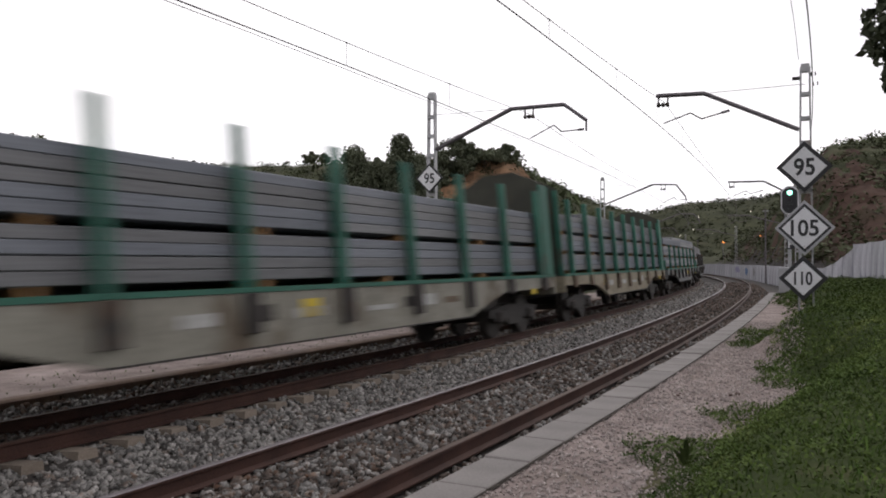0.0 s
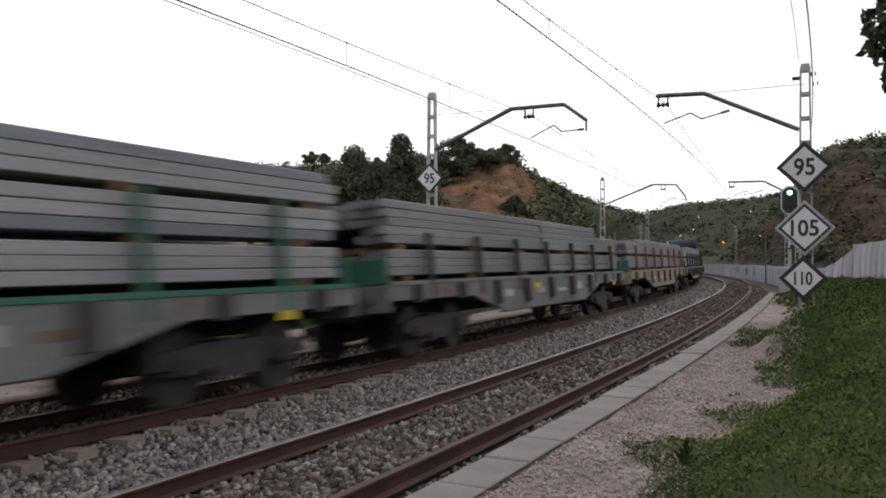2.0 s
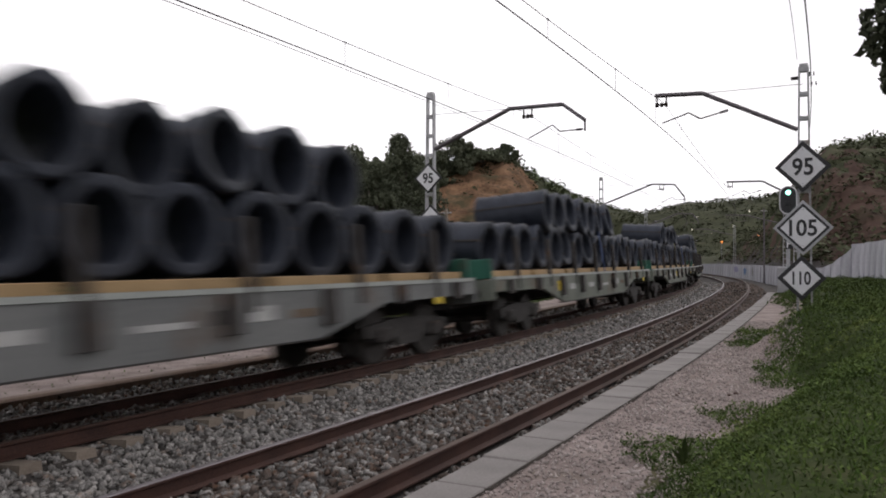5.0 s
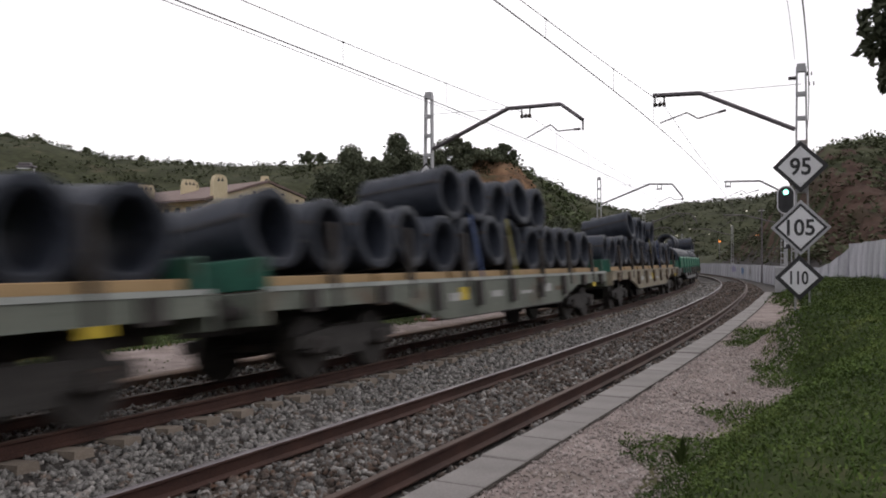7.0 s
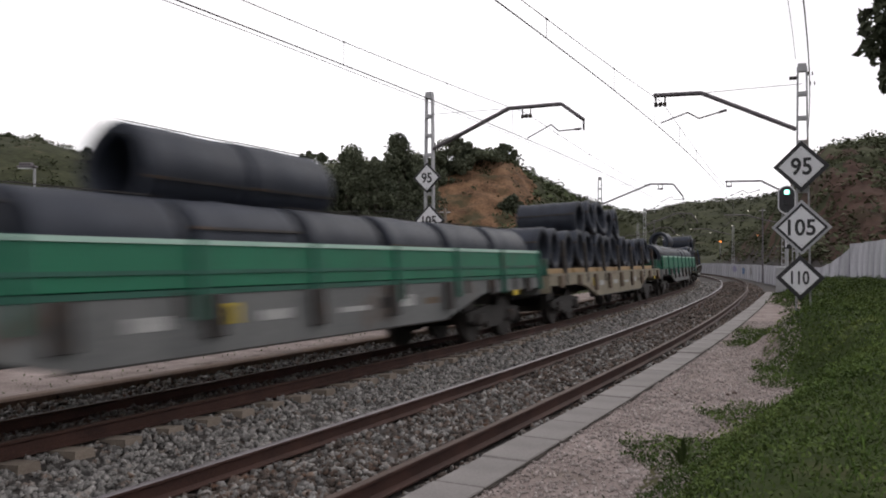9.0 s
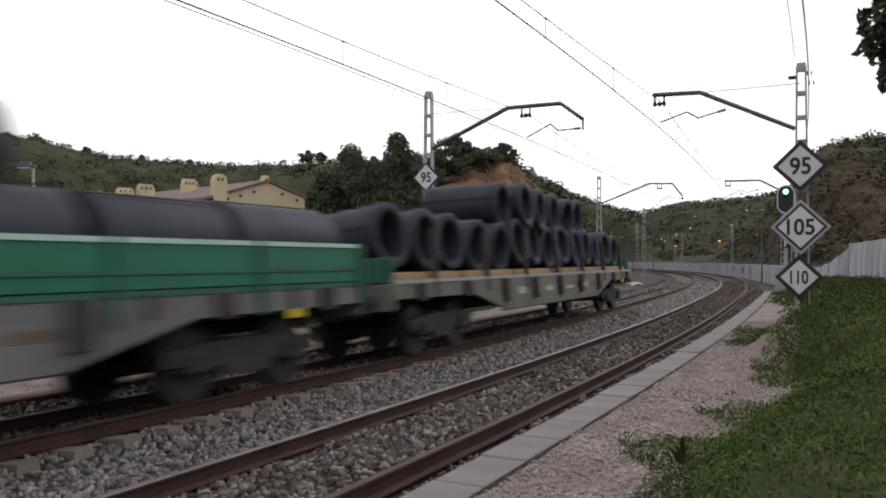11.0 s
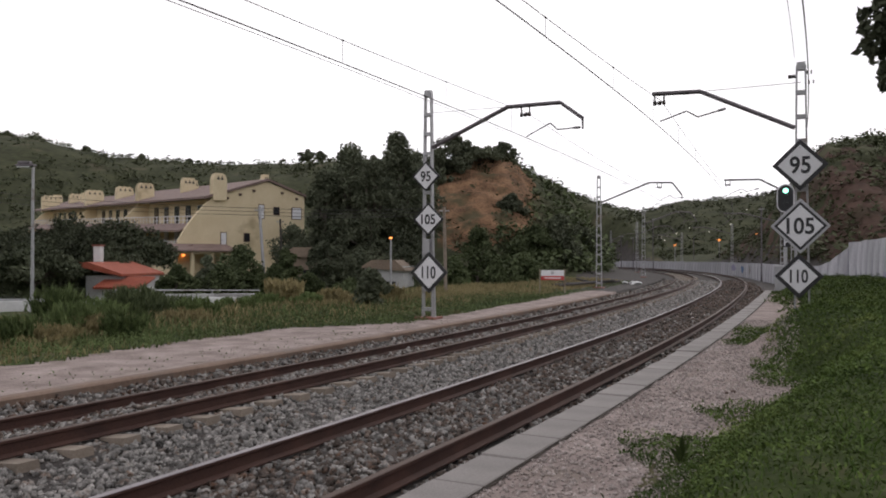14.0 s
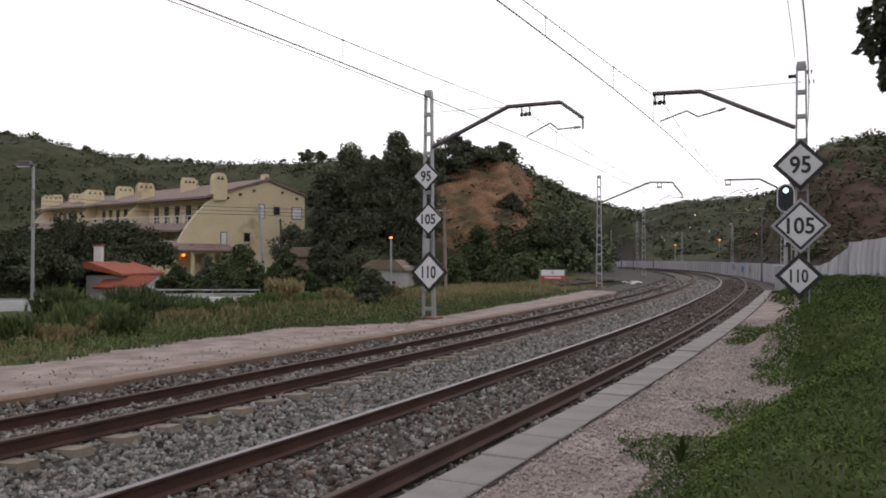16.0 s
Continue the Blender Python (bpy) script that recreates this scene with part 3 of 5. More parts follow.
def coil_mesh():
    """Wire rod wound into a thick hollow roll, lying along y."""
    rnd = random.Random(4)
    n, m = 26, 16
    verts, faces = [], []
    prof = []
    for i in range(m):
        y = -1.0 + 2.0 * i / (m - 1)
        prof.append((y, 0.60 + 0.014 * math.sin(i * 2.3) + rnd.uniform(-0.008, 0.008)))
    prof += [(1.01, 0.55), (0.99, 0.50), (1.01, 0.46), (0.95, 0.43), (-0.95, 0.43), (-1.01, 0.46), (-0.99, 0.50), (-1.01, 0.55)]
    k = len(prof)
    for y, r in prof:
        for a in range(n):
            t = 2 * math.pi * a / n
            rr = r * (1 + 0.012 * math.sin(3 * t + y * 2)) + rnd.uniform(-0.005, 0.005)
            verts.append((rr * math.cos(t), y, rr * math.sin(t)))
    for i in range(k):
        for a in range(n):
            faces.append((i * n + a, i * n + (a + 1) % n, ((i + 1) % k) * n + (a + 1) % n, ((i + 1) % k) * n + a))
    me = bpy.data.meshes.new("winding")
    me.from_pydata(verts, [], faces)
    me.materials.append(M["coil"])
    for p in me.polygons:
        p.use_smooth = True
    bm = bmesh.new()
    for t in (0.3, 1.87, 3.44, 5.0):
        c, s = math.cos(t), math.sin(t)
        box(bm, -0.02, 0.02, -1.03, 1.03, 0.615, 0.63, m=Matrix.Rotation(t, 4, "Y"))
    band = bpy.data.meshes.new("band")
    bm.to_mesh(band)
    bm.free()
    band.materials.append(M["dark"])
    return me, band


COIL_MESH, BAND_MESH = coil_mesh()


def coil(rows, local, label):
    c = tagged(new("wire_rod_coil", COIL_MESH), label, "steel coil", "wire rod coils on the train")
    b = new("binding_band", BAND_MESH)
    b.parent = c
    CARRIED.append((c, rows, local))
    return c


def coil_load(rear, length, upper, seed, straps=()):
    """Coils across the wagon in one row, some more on top, on timber beams."""
    rows = wagon_rows(rear, length)
    L = length / 2 - 0.74
    rnd = random.Random(seed)
    n = int((2 * L) // 1.27)
    step = 2 * L / n
    ys = [-L + step * (k + 0.5) for k in range(n)]
    for y in ys:
        coil(rows, pose(rnd.uniform(-0.06, 0.06), y, 1.52 + 0.62, rnd.uniform(-6, 6), rnd.uniform(-2, 2), 90 + rnd.uniform(-4, 4)), "dark grey wire rod coil lying on the wagon's timber beams")
    for k in upper:
        y = (ys[k] + ys[k + 1]) / 2
        coil(rows, pose(rnd.uniform(-0.1, 0.1), y, 1.52 + 0.62 + 1.03, rnd.uniform(-8, 8), rnd.uniform(-3, 3), 90 + rnd.uniform(-5, 5)), "dark grey wire rod coil resting on the lower row of coils")
    for k in range(6):
        bm = boxes((-0.1, 0.1, -L / 6 + 0.12, L / 6 - 0.12, 0, 0.14), bevel=0.01)
        for sx in (-1.1, 1.1):
            b = tagged(part("timber_beam", bm.copy(), "beam"), "pale timber beam under the coils on the wagon deck", "timber beam", "timber beams under the coils")
            CARRIED.append((b, rows, pose(sx, -L + L / 3 * (k + 0.5), 1.375)))
        bm.free()
    for y, mt in straps:
        bm = bmesh.new()
        prism(bm, [(y - 0.05, 1.1), (y + 0.05, 1.1), (y - 0.49, 2.7), (y - 0.59, 2.7)], "x", 1.36, 1.375)
        st = tagged(part("lashing_strap", bm, mt), "slanting webbing strap that lashes the coils down", "strap", "lashing straps")
        CARRIED.append((st, rows, None))


def walled_wagon(rear, length, top_coil, seed):
    w = wagon(rear, length, "grey", "walled", "grey bogie wagon with bright green drop sides", line="green", post_h=0.0)
    L = length / 2 - 0.62
    for sx in (-1, 1):
        n = 8
        for k in range(n):
            y0 = -L + 2 * L * k / n + 0.05
            y1 = -L + 2 * L * (k + 1) / n - 0.05
            xa, xb = sorted((sx * 1.36, sx * 1.41))
            d = part("drop_side", boxes((xa, xb, y0, y1, 1.385, 1.96), bevel=0.008), "bright_green", w, "bright green steel drop side")
            xc, xd = sorted((sx * 1.41, sx * 1.43))
            part("top_rim", boxes((xc, xd, y0, y1, 1.90, 1.96)), "pale_green", d)
            part("lower_ridge", boxes((xc, xd, y0, y1, 1.55, 1.60)), "green", d)
            xe, xf = sorted((sx * 1.36, sx * 1.46))
            part("side_post", boxes((xe, xf, y1 + 0.005, y1 + 0.095, 1.0, 1.97)), "green", w)
    rows = wagon_rows(rear, length)
    rnd = random.Random(seed)
    n = int((2 * L - 0.4) // 2.06)
    for k in range(n):
        y = -L + 0.25 + (2 * L - 0.5) * (k + 0.5) / n
        for x in (-0.66, 0.66):
            coil(rows, pose(x, y, 1.34 + 0.625, 0, rnd.uniform(-40, 40), rnd.uniform(-2, 2)), "dark grey wire rod coil lying in the green-sided wagon")
    for y in top_coil:
        coil(rows, pose(0.0, y, 1.34 + 0.625 + 1.07, 0, 0, rnd.uniform(-3, 3)), "dark grey wire rod coil lying on top of the load")


wagon(22.7, 20.6, "ivory", "stakes", "dirty ivory stake wagon with tall green stakes and billets")
billets(22.7, 20.6, [1, 0, 0, 0, 1, 0, 0, 0, 0], ["billet", "billet_blue"], "long grey steel billets stacked between green stakes")
wagon(41.5, 18.8, "cream", "stakes", "cream stake wagon with tall green stakes and dark end boards")
billets(41.5, 18.8, [1, 0, 0, 1, 0, 0, 1, 0, 0, 0], ["billet", "billet_blue"], "long grey steel billets stacked high between green stakes", 0.3)
wagon(59.9, 18.4, "grey", "posts", "grey flat wagon with a green edge and low posts", posts="green", post_h=1.2)
billets(59.9, 18.4, [1, 0, 0, 1, 0, 0, 1, 0, 0], ["billet_pale", "billet_pale", "billet_blue"], "pale grey steel billets stacked on timber", 0.5)
wagon(78.2, 18.3, "grey", "posts", "weathered grey flat wagon loaded with billets", line="grey", post_h=0.9)
billets(78.2, 18.3, [1, 0, 0, 1, 0, 0, 0, 0], ["billet"], "grey steel billets stacked on timber", -0.35)
wagon(97.2, 18.6, "cream", "posts", "cream flat wagon with red-brown posts", posts="redbrown", line="cream", post_h=1.0)
billets(97.2, 18.6, [1, 0, 0, 1, 0, 0, 0], ["billet", "billet_blue"], "grey steel billets stacked on timber", 0.3)
wagon(115.1, 17.9, "grey", "posts", "grey flat wagon loaded with steel billets", line="grey", post_h=0.9)
billets(115.1, 17.9, [1, 0, 0, 1, 0, 0, 0], ["billet", "billet_blue"], "grey steel billets stacked on timber", 0.4)
for rear_end, size, paint, top, sd, st in ((134.7, 19.6, "grey", (3, 4, 5, 6, 7, 8, 9, 10), 1, ()), (154.4, 19.7, "palegreen_body", (3, 4, 5, 6, 7, 8, 9), 2, ((1.2, "strap_blue"),)),
                                           (174.0, 19.6, "palegreen_body", (4, 5, 6, 7, 8, 9), 3, ((0.5, "strap_yellow"), (4.0, "strap_blue"))),
                                           (193.0, 19.0, "palegreen_body", (4, 5, 6, 7, 8), 4, ((-1.5, "strap_blue"), (0.6, "strap_yellow"))),
                                           (212.6, 19.6, "cream", (4, 5, 6, 7, 8), 5, ((0.3, "strap_yellow"), (2.5, "strap_blue"))),
                                           (251.5, 19.1, "cream", (3, 4, 5, 6, 7), 6, ()), (291.0, 20.0, "palegreen_body", (4, 5, 6, 7, 8, 9), 7, ((2.2, "strap_blue"), (0.5, "strap_blue"), (5.0, "strap_blue")))):
    wagon(rear_end, size, paint, "posts", "weathered flat wagon loaded with dark wire rod coils", line="pale_edge" if paint != "cream" else "cream", post_h=0.95, posts="dark")
    coil_load(rear_end, size, top, sd, st)
walled_wagon(232.5, 19.9, (-1.3, 0.75), 8)
walled_wagon(271.0, 19.5, (3.0,), 9)


# ---- kerb and platform edges ----
def kerb_slabs():
    kerb = tagged(new("kerb"), "pale concrete kerb slabs along the near track", "kerb", kind="structure")
    rnd = random.Random(2)
    bm = boxes((0, 0.43, -0.427, 0.427, -0.4, 0.0), bevel=0.012)
    me = bpy.data.meshes.new("slab")
    bm.to_mesh(me)
    bm.free()
    me.materials.append(M["kerb"])
    for k in range(59):
        s = -2.33 + 0.87 * k
        la = float(kerb_line(s))
        p = on_track(s, la + rnd.uniform(-0.008, 0.008), 0.105 + rnd.uniform(-0.008, 0.008))
        dl = float(kerb_line(s + 0.5) - kerb_line(s - 0.5))
        piece("slab", me, kerb, pose(p.x, p.y, p.z, rnd.uniform(-0.3, 0.3), rnd.uniform(-0.6, 0.6), -math.degrees(heading(s) + dl) + rnd.uniform(-0.3, 0.3)))
    bm = bmesh.new()
    sweep(bm, [(-5.78, -0.5), (-5.58, -0.5), (-5.55, -0.07), (-5.6, -0.04), (-5.78, -0.04)], -40, 44, 1.0)
    tagged(part("platform_edge", bm, "edge"), "worn brown edge of an old low platform", "kerb", kind="structure")


kerb_slabs()


def kerb_seam():
    """Uneven strip whose dark colour stands in for the shaded gap between slabs and gravel."""
    rnd = random.Random(15)
    verts, faces = [], []
    for k in range(260):
        s = -1.5 + 0.19 * k
        la = float(kerb_line(s)) + 0.425
        verts += [on_track(s, la, 0.101), on_track(s, la + rnd.uniform(0.02, 0.055), 0.099)]
        if k:
            i = 2 * k
            faces.append((i - 2, i - 1, i + 1, i))
    tagged(raw("kerb_seam", verts, faces, "seam"), "dark strip for the shaded gap along the back of the kerb", "soil", kind="structure")


# dark colour in place of the shade in the gap behind the kerb
M["seam"] = material("dark_gap_strip", (0.02, 0.017, 0.014), (0.06, 0.05, 0.042), 0.95, scale=4, fine=30, bump=0.5, spec=0.1)
kerb_seam()


# ---- overhead line ----
def mast(s, lat, top, width=0.2, foot=0.34):
    """Two channels joined by batten plates; local x points across the track to the right."""
    p = on_track(s, lat)
    z = height(p.x, p.y) - 0.25
    m = tagged(new("catenary_mast"), "galvanised steel lattice mast of the overhead line", "mast", "catenary masts")
    m.matrix_basis = pose(p.x, p.y, z, 0, 0, -math.degrees(heading(s)))
    H = top - z
    for sx in (-1, 1):
        bm = bmesh.new()
        r = bmesh.ops.create_cube(bm, size=1.0)
        for v in r["verts"]:
            hi = v.co.z > 0
            w = width if hi else foot
            v.co = Vector((sx * w / 2 + v.co.x * 0.045, v.co.y * 0.16, H if hi else 0))
        part("channel", bm, "galv", m)
    n = int(H / 0.62)
    for k in range(n + 1):
        z0 = 0.5 + (H - 0.62) * k / n
        w = foot + (width - foot) * z0 / H
        tall = 0.10 if k < n else 0.2
        part("batten_plate", boxes((-w / 2, w / 2, -0.085, 0.085, z0, z0 + tall)), "galv", m)
    part("foot_block", boxes((-0.34, 0.34, -0.34, 0.34, 0.0, 0.32), bevel=0.02), "redbrown" if lat < 0 else "kerb", m, "concrete foot of the mast")
    return m, z


def cantilever(m, z, root, knee, tip, end, hang, steady):
    """The arm with its hanger for the carrying wire and the steady arm; places as (x across, z above rail)."""
    at = lambda q: Vector((q[0], 0, q[1] - z))
    pts = [at(q) for q in (root, knee, tip) + ((end,) if end else ())]
    bm = bmesh.new()
    for a, b in zip(pts[:-1], pts[1:]):
        for dy in (-0.05, 0.05):
            tube(bm, a + Vector((0, dy, 0)), b + Vector((0, dy, 0)), 0.05, 6)
    arm = part("cantilever_arm", bm, "arm", m, "dark steel cantilever arm")
    h = at(hang)
    bm = bmesh.new()
    for dx in (-0.13, 0.13):
        tube(bm, h + Vector((dx, 0, 0.28)), h + Vector((dx * 0.9, 0, 0.02)), 0.022, 6)
    tube(bm, h + Vector((-0.14, 0, 0)), h + Vector((0.14, 0, 0)), 0.028, 6)
    for dx in (-0.12, 0.0, 0.12):
        tube(bm, h + Vector((dx - 0.035, 0, 0)), h + Vector((dx + 0.035, 0, 0)), 0.06, 8)
    part("insulator", bm, "dark", arm)
    pts = [at(q) for q in steady]
    bm = bmesh.new()
    for a, b in zip(pts[:-1], pts[1:]):
        tube(bm, a, b, 0.02, 6)
    tube(bm, pts[-1], pts[-1].lerp(pts[-2], 0.28), 0.035, 8)
    part("steady_arm", bm, "arm", arm)
    bm = bmesh.new()
    tube(bm, Vector((0, 0, z * 0 + at((0, knee[1] + 0.02)).z)), pts and at(knee), 0.008, 5)
    part("stay_wire", bm, "wire", arm)


SUPPORTS = [24.0, 52.5, 85.0, 120.0, 155.0]
for i, s in enumerate(SUPPORTS):
    if i == 0:
        m, z = mast(s, -7.02, 6.9)
        cantilever(m, z, (0.15, 5.22), (2.6, 6.27), (4.2, 6.27), (4.85, 5.77), (3.15, 6.0), [(3.18, 5.36), (3.9, 5.7), (4.12, 5.5), (4.78, 5.52)])
        part("end_drop", tube(bmesh.new(), (4.85, 0, 5.79 - z), (4.85, 0, 5.47 - z), 0.03, 6), "arm", m)
        part("conduit", tube(bmesh.new(), (0.27, -0.1, 0.3), (0.2, -0.1, 2.55 - z), 0.045, 8), "galv", m, "pale steel conduit")
        part("junction_box", boxes((-0.1, 0.13, -0.2, -0.09, 1.95 - z, 2.4 - z), bevel=0.01), "galv", m, "small grey junction box")
    else:
        m, z = mast(s, -7.85, 7.05)
        cantilever(m, z, (0.15, 5.4), (3.15, 6.57), (4.52, 6.52), (5.1, 5.75), (3.75, 6.25), [(3.7, 5.4), (4.4, 5.75), (4.6, 5.55), (5.2, 5.6)])
        part("end_drop", tube(bmesh.new(), (5.1, 0, 5.77 - z), (5.1, 0, 5.5 - z), 0.03, 6), "arm", m)
    if i == 0:
        m, z = mast(s, 3.45, 6.68)
        cantilever(m, z, (-0.15, 5.12), (-2.44, 6.24), (-3.67, 6.28), None, (-3.5, 6.02), [(-3.49, 5.52), (-2.79, 5.75), (-2.5, 5.57), (-1.8, 5.74)])
    else:
        far = 0.0 if i == 1 else 1.75
        m, z = mast(50.0 if i == 1 else s, 3.45 + far, 6.68)
        cantilever(m, z, (-0.15, 5.4), (-1.75 - far, 6.3), (-3.65 - far, 6.33), None, (-3.45 - far, 6.05), [(-3.4 - far, 5.5), (-2.7 - far, 5.8), (-2.45 - far, 5.62), (-1.8 - far, 5.8)])
    bm = bmesh.new()
    tube(bm, (-0.1, 0, 6.42 - z), (-0.3, 0, 6.42 - z), 0.045, 8)
    for k in range(4):
        tube(bm, (0.12 + k * 0.05, 0, 6.5 - z - 0.25 * (k % 2)), (0.15 + k * 0.05, 0, 6.5 - z - 0.25 * (k % 2)), 0.05, 8)
    part("feeder_insulator", bm, "dark", m)


def cable(name, pts, r, label):
    cu = bpy.data.curves.new(name, "CURVE")
    cu.dimensions, cu.bevel_depth, cu.bevel_resolution = "3D", r, 1
    sp = cu.splines.new("POLY")
    sp.points.add(len(pts) - 1)
    for p, q in zip(sp.points, pts):
        p.co = (*q, 1)
    cu.materials.append(M["wire"])
    dg = new(name, cu)
    me = bpy.data.meshes.new_from_object(dg)
    bpy.data.objects.remove(dg)
    return tagged(new(name, me), label, "cable", "overhead wires")


def messenger_z(s, sag):
    ends = [-6.0] + SUPPORTS + [190.0]
    for a, b in zip(ends[:-1], ends[1:]):
        if a <= s <= b:
            t = (s - a) / (b - a)
            return 6.08 - sag * t * (1 - t)
    return 6.1


for lat0, side, sag in ((0.0, "near", 2.0), (-GAP, "far", 1.5)):
    ss = np.arange(-6, 189, 1.0)
    cable("contact_wire", [on_track(s, lat0, 5.33) for s in ss], 0.011, "thin dark contact wire over the %s track" % side)
    mw = cable("carrying_wire", [on_track(s, lat0, messenger_z(s, sag)) for s in ss], 0.0075, "sagging carrying wire over the %s track" % side)
    for k in range(28):
        s = -3 + k * 4.3
        bm = tube(bmesh.new(), on_track(s, lat0, 5.33), on_track(s, lat0, messenger_z(s, sag)), 0.005, 5)
        tube(bm, on_track(s - 0.04, lat0, messenger_z(s, sag)), on_track(s + 0.04, lat0, messenger_z(s, sag)), 0.016, 6)
        part("dropper", bm, "wire", mw)
cable("feeder_wire", [on_track(s, 3.62, 6.35) for s in range(-6, 53, 2)], 0.013, "thin feeder wire carried on the masts")
cable("feeder_wire", [on_track(s, 3.3, 6.9) for s in range(-6, 25, 2)], 0.006, "thin earth wire carried on the masts")
cable("feeder_wire", [on_track(s, -GAP - 0.32, 5.4) for s in range(-6, 53, 2)], 0.006, "thin wire strung beside the far track")


# ---- speed boards ----
def lettering(text, wide, tall, mat, parent, m, bold=0.022):
    """Figures of the built-in font, brought to a given width and height."""
    cu = bpy.data.curves.new("figures", "FONT")
    cu.body, cu.size, cu.align_x, cu.align_y, cu.extrude, cu.offset = text, 1.0, "CENTER", "CENTER", 0.003, bold
    ob = new("numeral", cu)
    me = bpy.data.meshes.new_from_object(ob)
    bpy.data.objects.remove(ob)
    me.materials.clear()
    me.materials.append(M[mat])
    xs, ys = [v.co.x for v in me.vertices], [v.co.y for v in me.vertices]
    kx, ky = wide / (max(xs) - min(xs)), tall / (max(ys) - min(ys))
    for v in me.vertices:
        v.co = Vector(((v.co.x - (max(xs) + min(xs)) / 2) * kx, (v.co.y - (max(ys) + min(ys)) / 2) * ky, v.co.z))
    o = new("numeral", me)
    o.parent = parent
    o.matrix_basis = m
    return o


def speed_board(place, diag, text, rim, inset, yaw):
    """A square board standing on its corner, facing along the line."""
    b = tagged(new("speed_sign"), "white diamond speed board reading %s with a %s edge" % (text, "thick black" if rim == "black" else "pale"), "speed sign", "speed boards")
    b.matrix_basis = pose(*place, 0, 0, yaw)
    side = diag / math.sqrt(2)
    T = Matrix.Rotation(radians(45), 4, "Y")
    plate = part("rim", boxes((-side / 2, side / 2, -0.012, 0.02, -side / 2, side / 2), bevel=0.006), rim, b)
    plate.matrix_basis = T
    if rim != "black":
        inner = part("border", boxes((-side / 2 * 0.88, side / 2 * 0.88, -0.018, -0.012, -side / 2 * 0.88, side / 2 * 0.88)), "black", b)
        inner.matrix_basis = T
    f = part("panel", boxes((-side / 2 * inset, side / 2 * inset, -0.023, -0.012, -side / 2 * inset, side / 2 * inset)), "white", b)
    f.matrix_basis = T
    lettering(text, diag * (0.46 if text == "105" else 0.37), diag * (0.34 if len(text) == 2 else 0.3), "black", b, pose(0, -0.026, 0.0, 90, 0, 0))
    part("clamp", boxes((-0.06, 0.06, 0.02, 0.16, -diag * 0.3, diag * 0.3)), "galv", b)
    for z in (-diag * 0.33, diag * 0.33):
        part("bolt", tube(bmesh.new(), (0, -0.03, z), (0, -0.02, z), 0.012, 6), "galv", b)


def ray(u, v, d):
    """A place d metres ahead along the bearing (u, v) of the resting camera."""
    return ((u - 784) / FOC * d, d, 1.789 + (458.3 - v) / FOC * d)


LM, RM = on_track(24.0, -7.02), on_track(24.0, 3.45)
ALONG = -math.degrees(heading(24.0))
for foot, u, v, dg, tx, rm, k in ((LM, 754, 312, 54, "95", "black", 0.83), (LM, 758.5, 388, 60, "105", "black", 0.83), (LM, 759.5, 482, 74, "110", "black", 0.77),
                                  (RM, 1417, 291, 92, "95", "black", 0.79), (RM, 1417, 399, 98, "105", "signgrey", 0.76), (RM, 1414, 488, 80, "110", "black", 0.76)):
    d = foot.y - 0.35
    speed_board(ray(u, v, d), dg / FOC * d, tx, rm, k, ALONG)


# ---- signal ----
M["signal_green"] = glow("green_signal_light", (0.35, 1.0, 0.75), 3.0)
M["lamp_orange"] = glow("sodium_lamp_light", (1.0, 0.3, 0.06), 2.2)
M["lamp_white"] = glow("distant_lamp_light", (1.0, 0.93, 0.8), 2.0)


def signal():
    d = 38.0
    x, y, zc = ray(1391, 350, d)
    g = height(x, y) - 0.1
    sg = tagged(new("railway_signal"), "black railway signal showing green on a tall post", "signal")
    sg.matrix_basis = pose(x, y, 0, 0, 0, -math.degrees(math.atan2(x, y)))
    def plate(w, h):
        return [(math.copysign(w - w * (1 - abs(math.cos(t))), math.cos(t)), (h - w) * (1 if math.sin(t) > 0 else -1) + w * math.sin(t)) for t in [2 * math.pi * (k + 0.5) / 24 for k in range(24)]]
    part("rim", prism(bmesh.new(), [(p, zc + q) for p, q in plate(0.40, 0.69)], "y", -0.005, 0.02), "white", sg, "white edge of the signal head")
    part("head", prism(bmesh.new(), [(p, zc + q) for p, q in plate(0.345, 0.63)], "y", -0.06, -0.005), "black", sg)
    for k, mt in ((0.36, "signal_green"), (0.02, "black"), (-0.34, "black")):
        part("lens", tube(bmesh.new(), (0, -0.10, zc + k), (0, -0.06, zc + k), 0.12, 16), mt, sg)
        bm = bmesh.new()
        tube(bm, (0, -0.2, zc + k + 0.13), (0, -0.06, zc + k + 0.13), 0.02, 8)
        box(bm, -0.13, 0.13, -0.2, -0.06, zc + k + 0.125, zc + k + 0.14)
        part("hood", bm, "black", sg)
    part("post", tube(bmesh.new(), (0, 0.06, g), (0, 0.06, zc), 0.07, 12), "galv", sg)
    part("plate", boxes((-0.14, 0.2, -0.045, 0.0, zc - 2.35, zc - 1.85)), "black", sg, "small black plate with a white letter")
    lettering("P", 0.2, 0.36, "white", sg, pose(0.02, -0.05, zc - 2.1, 90, 0, 0))
    part("relay_box", boxes((-0.5, -0.05, 0.0, 0.4, g, g + 1.2), (0.15, 0.6, 0.0, 0.4, g, g + 1.3), bevel=0.02), "galv", sg)


signal()


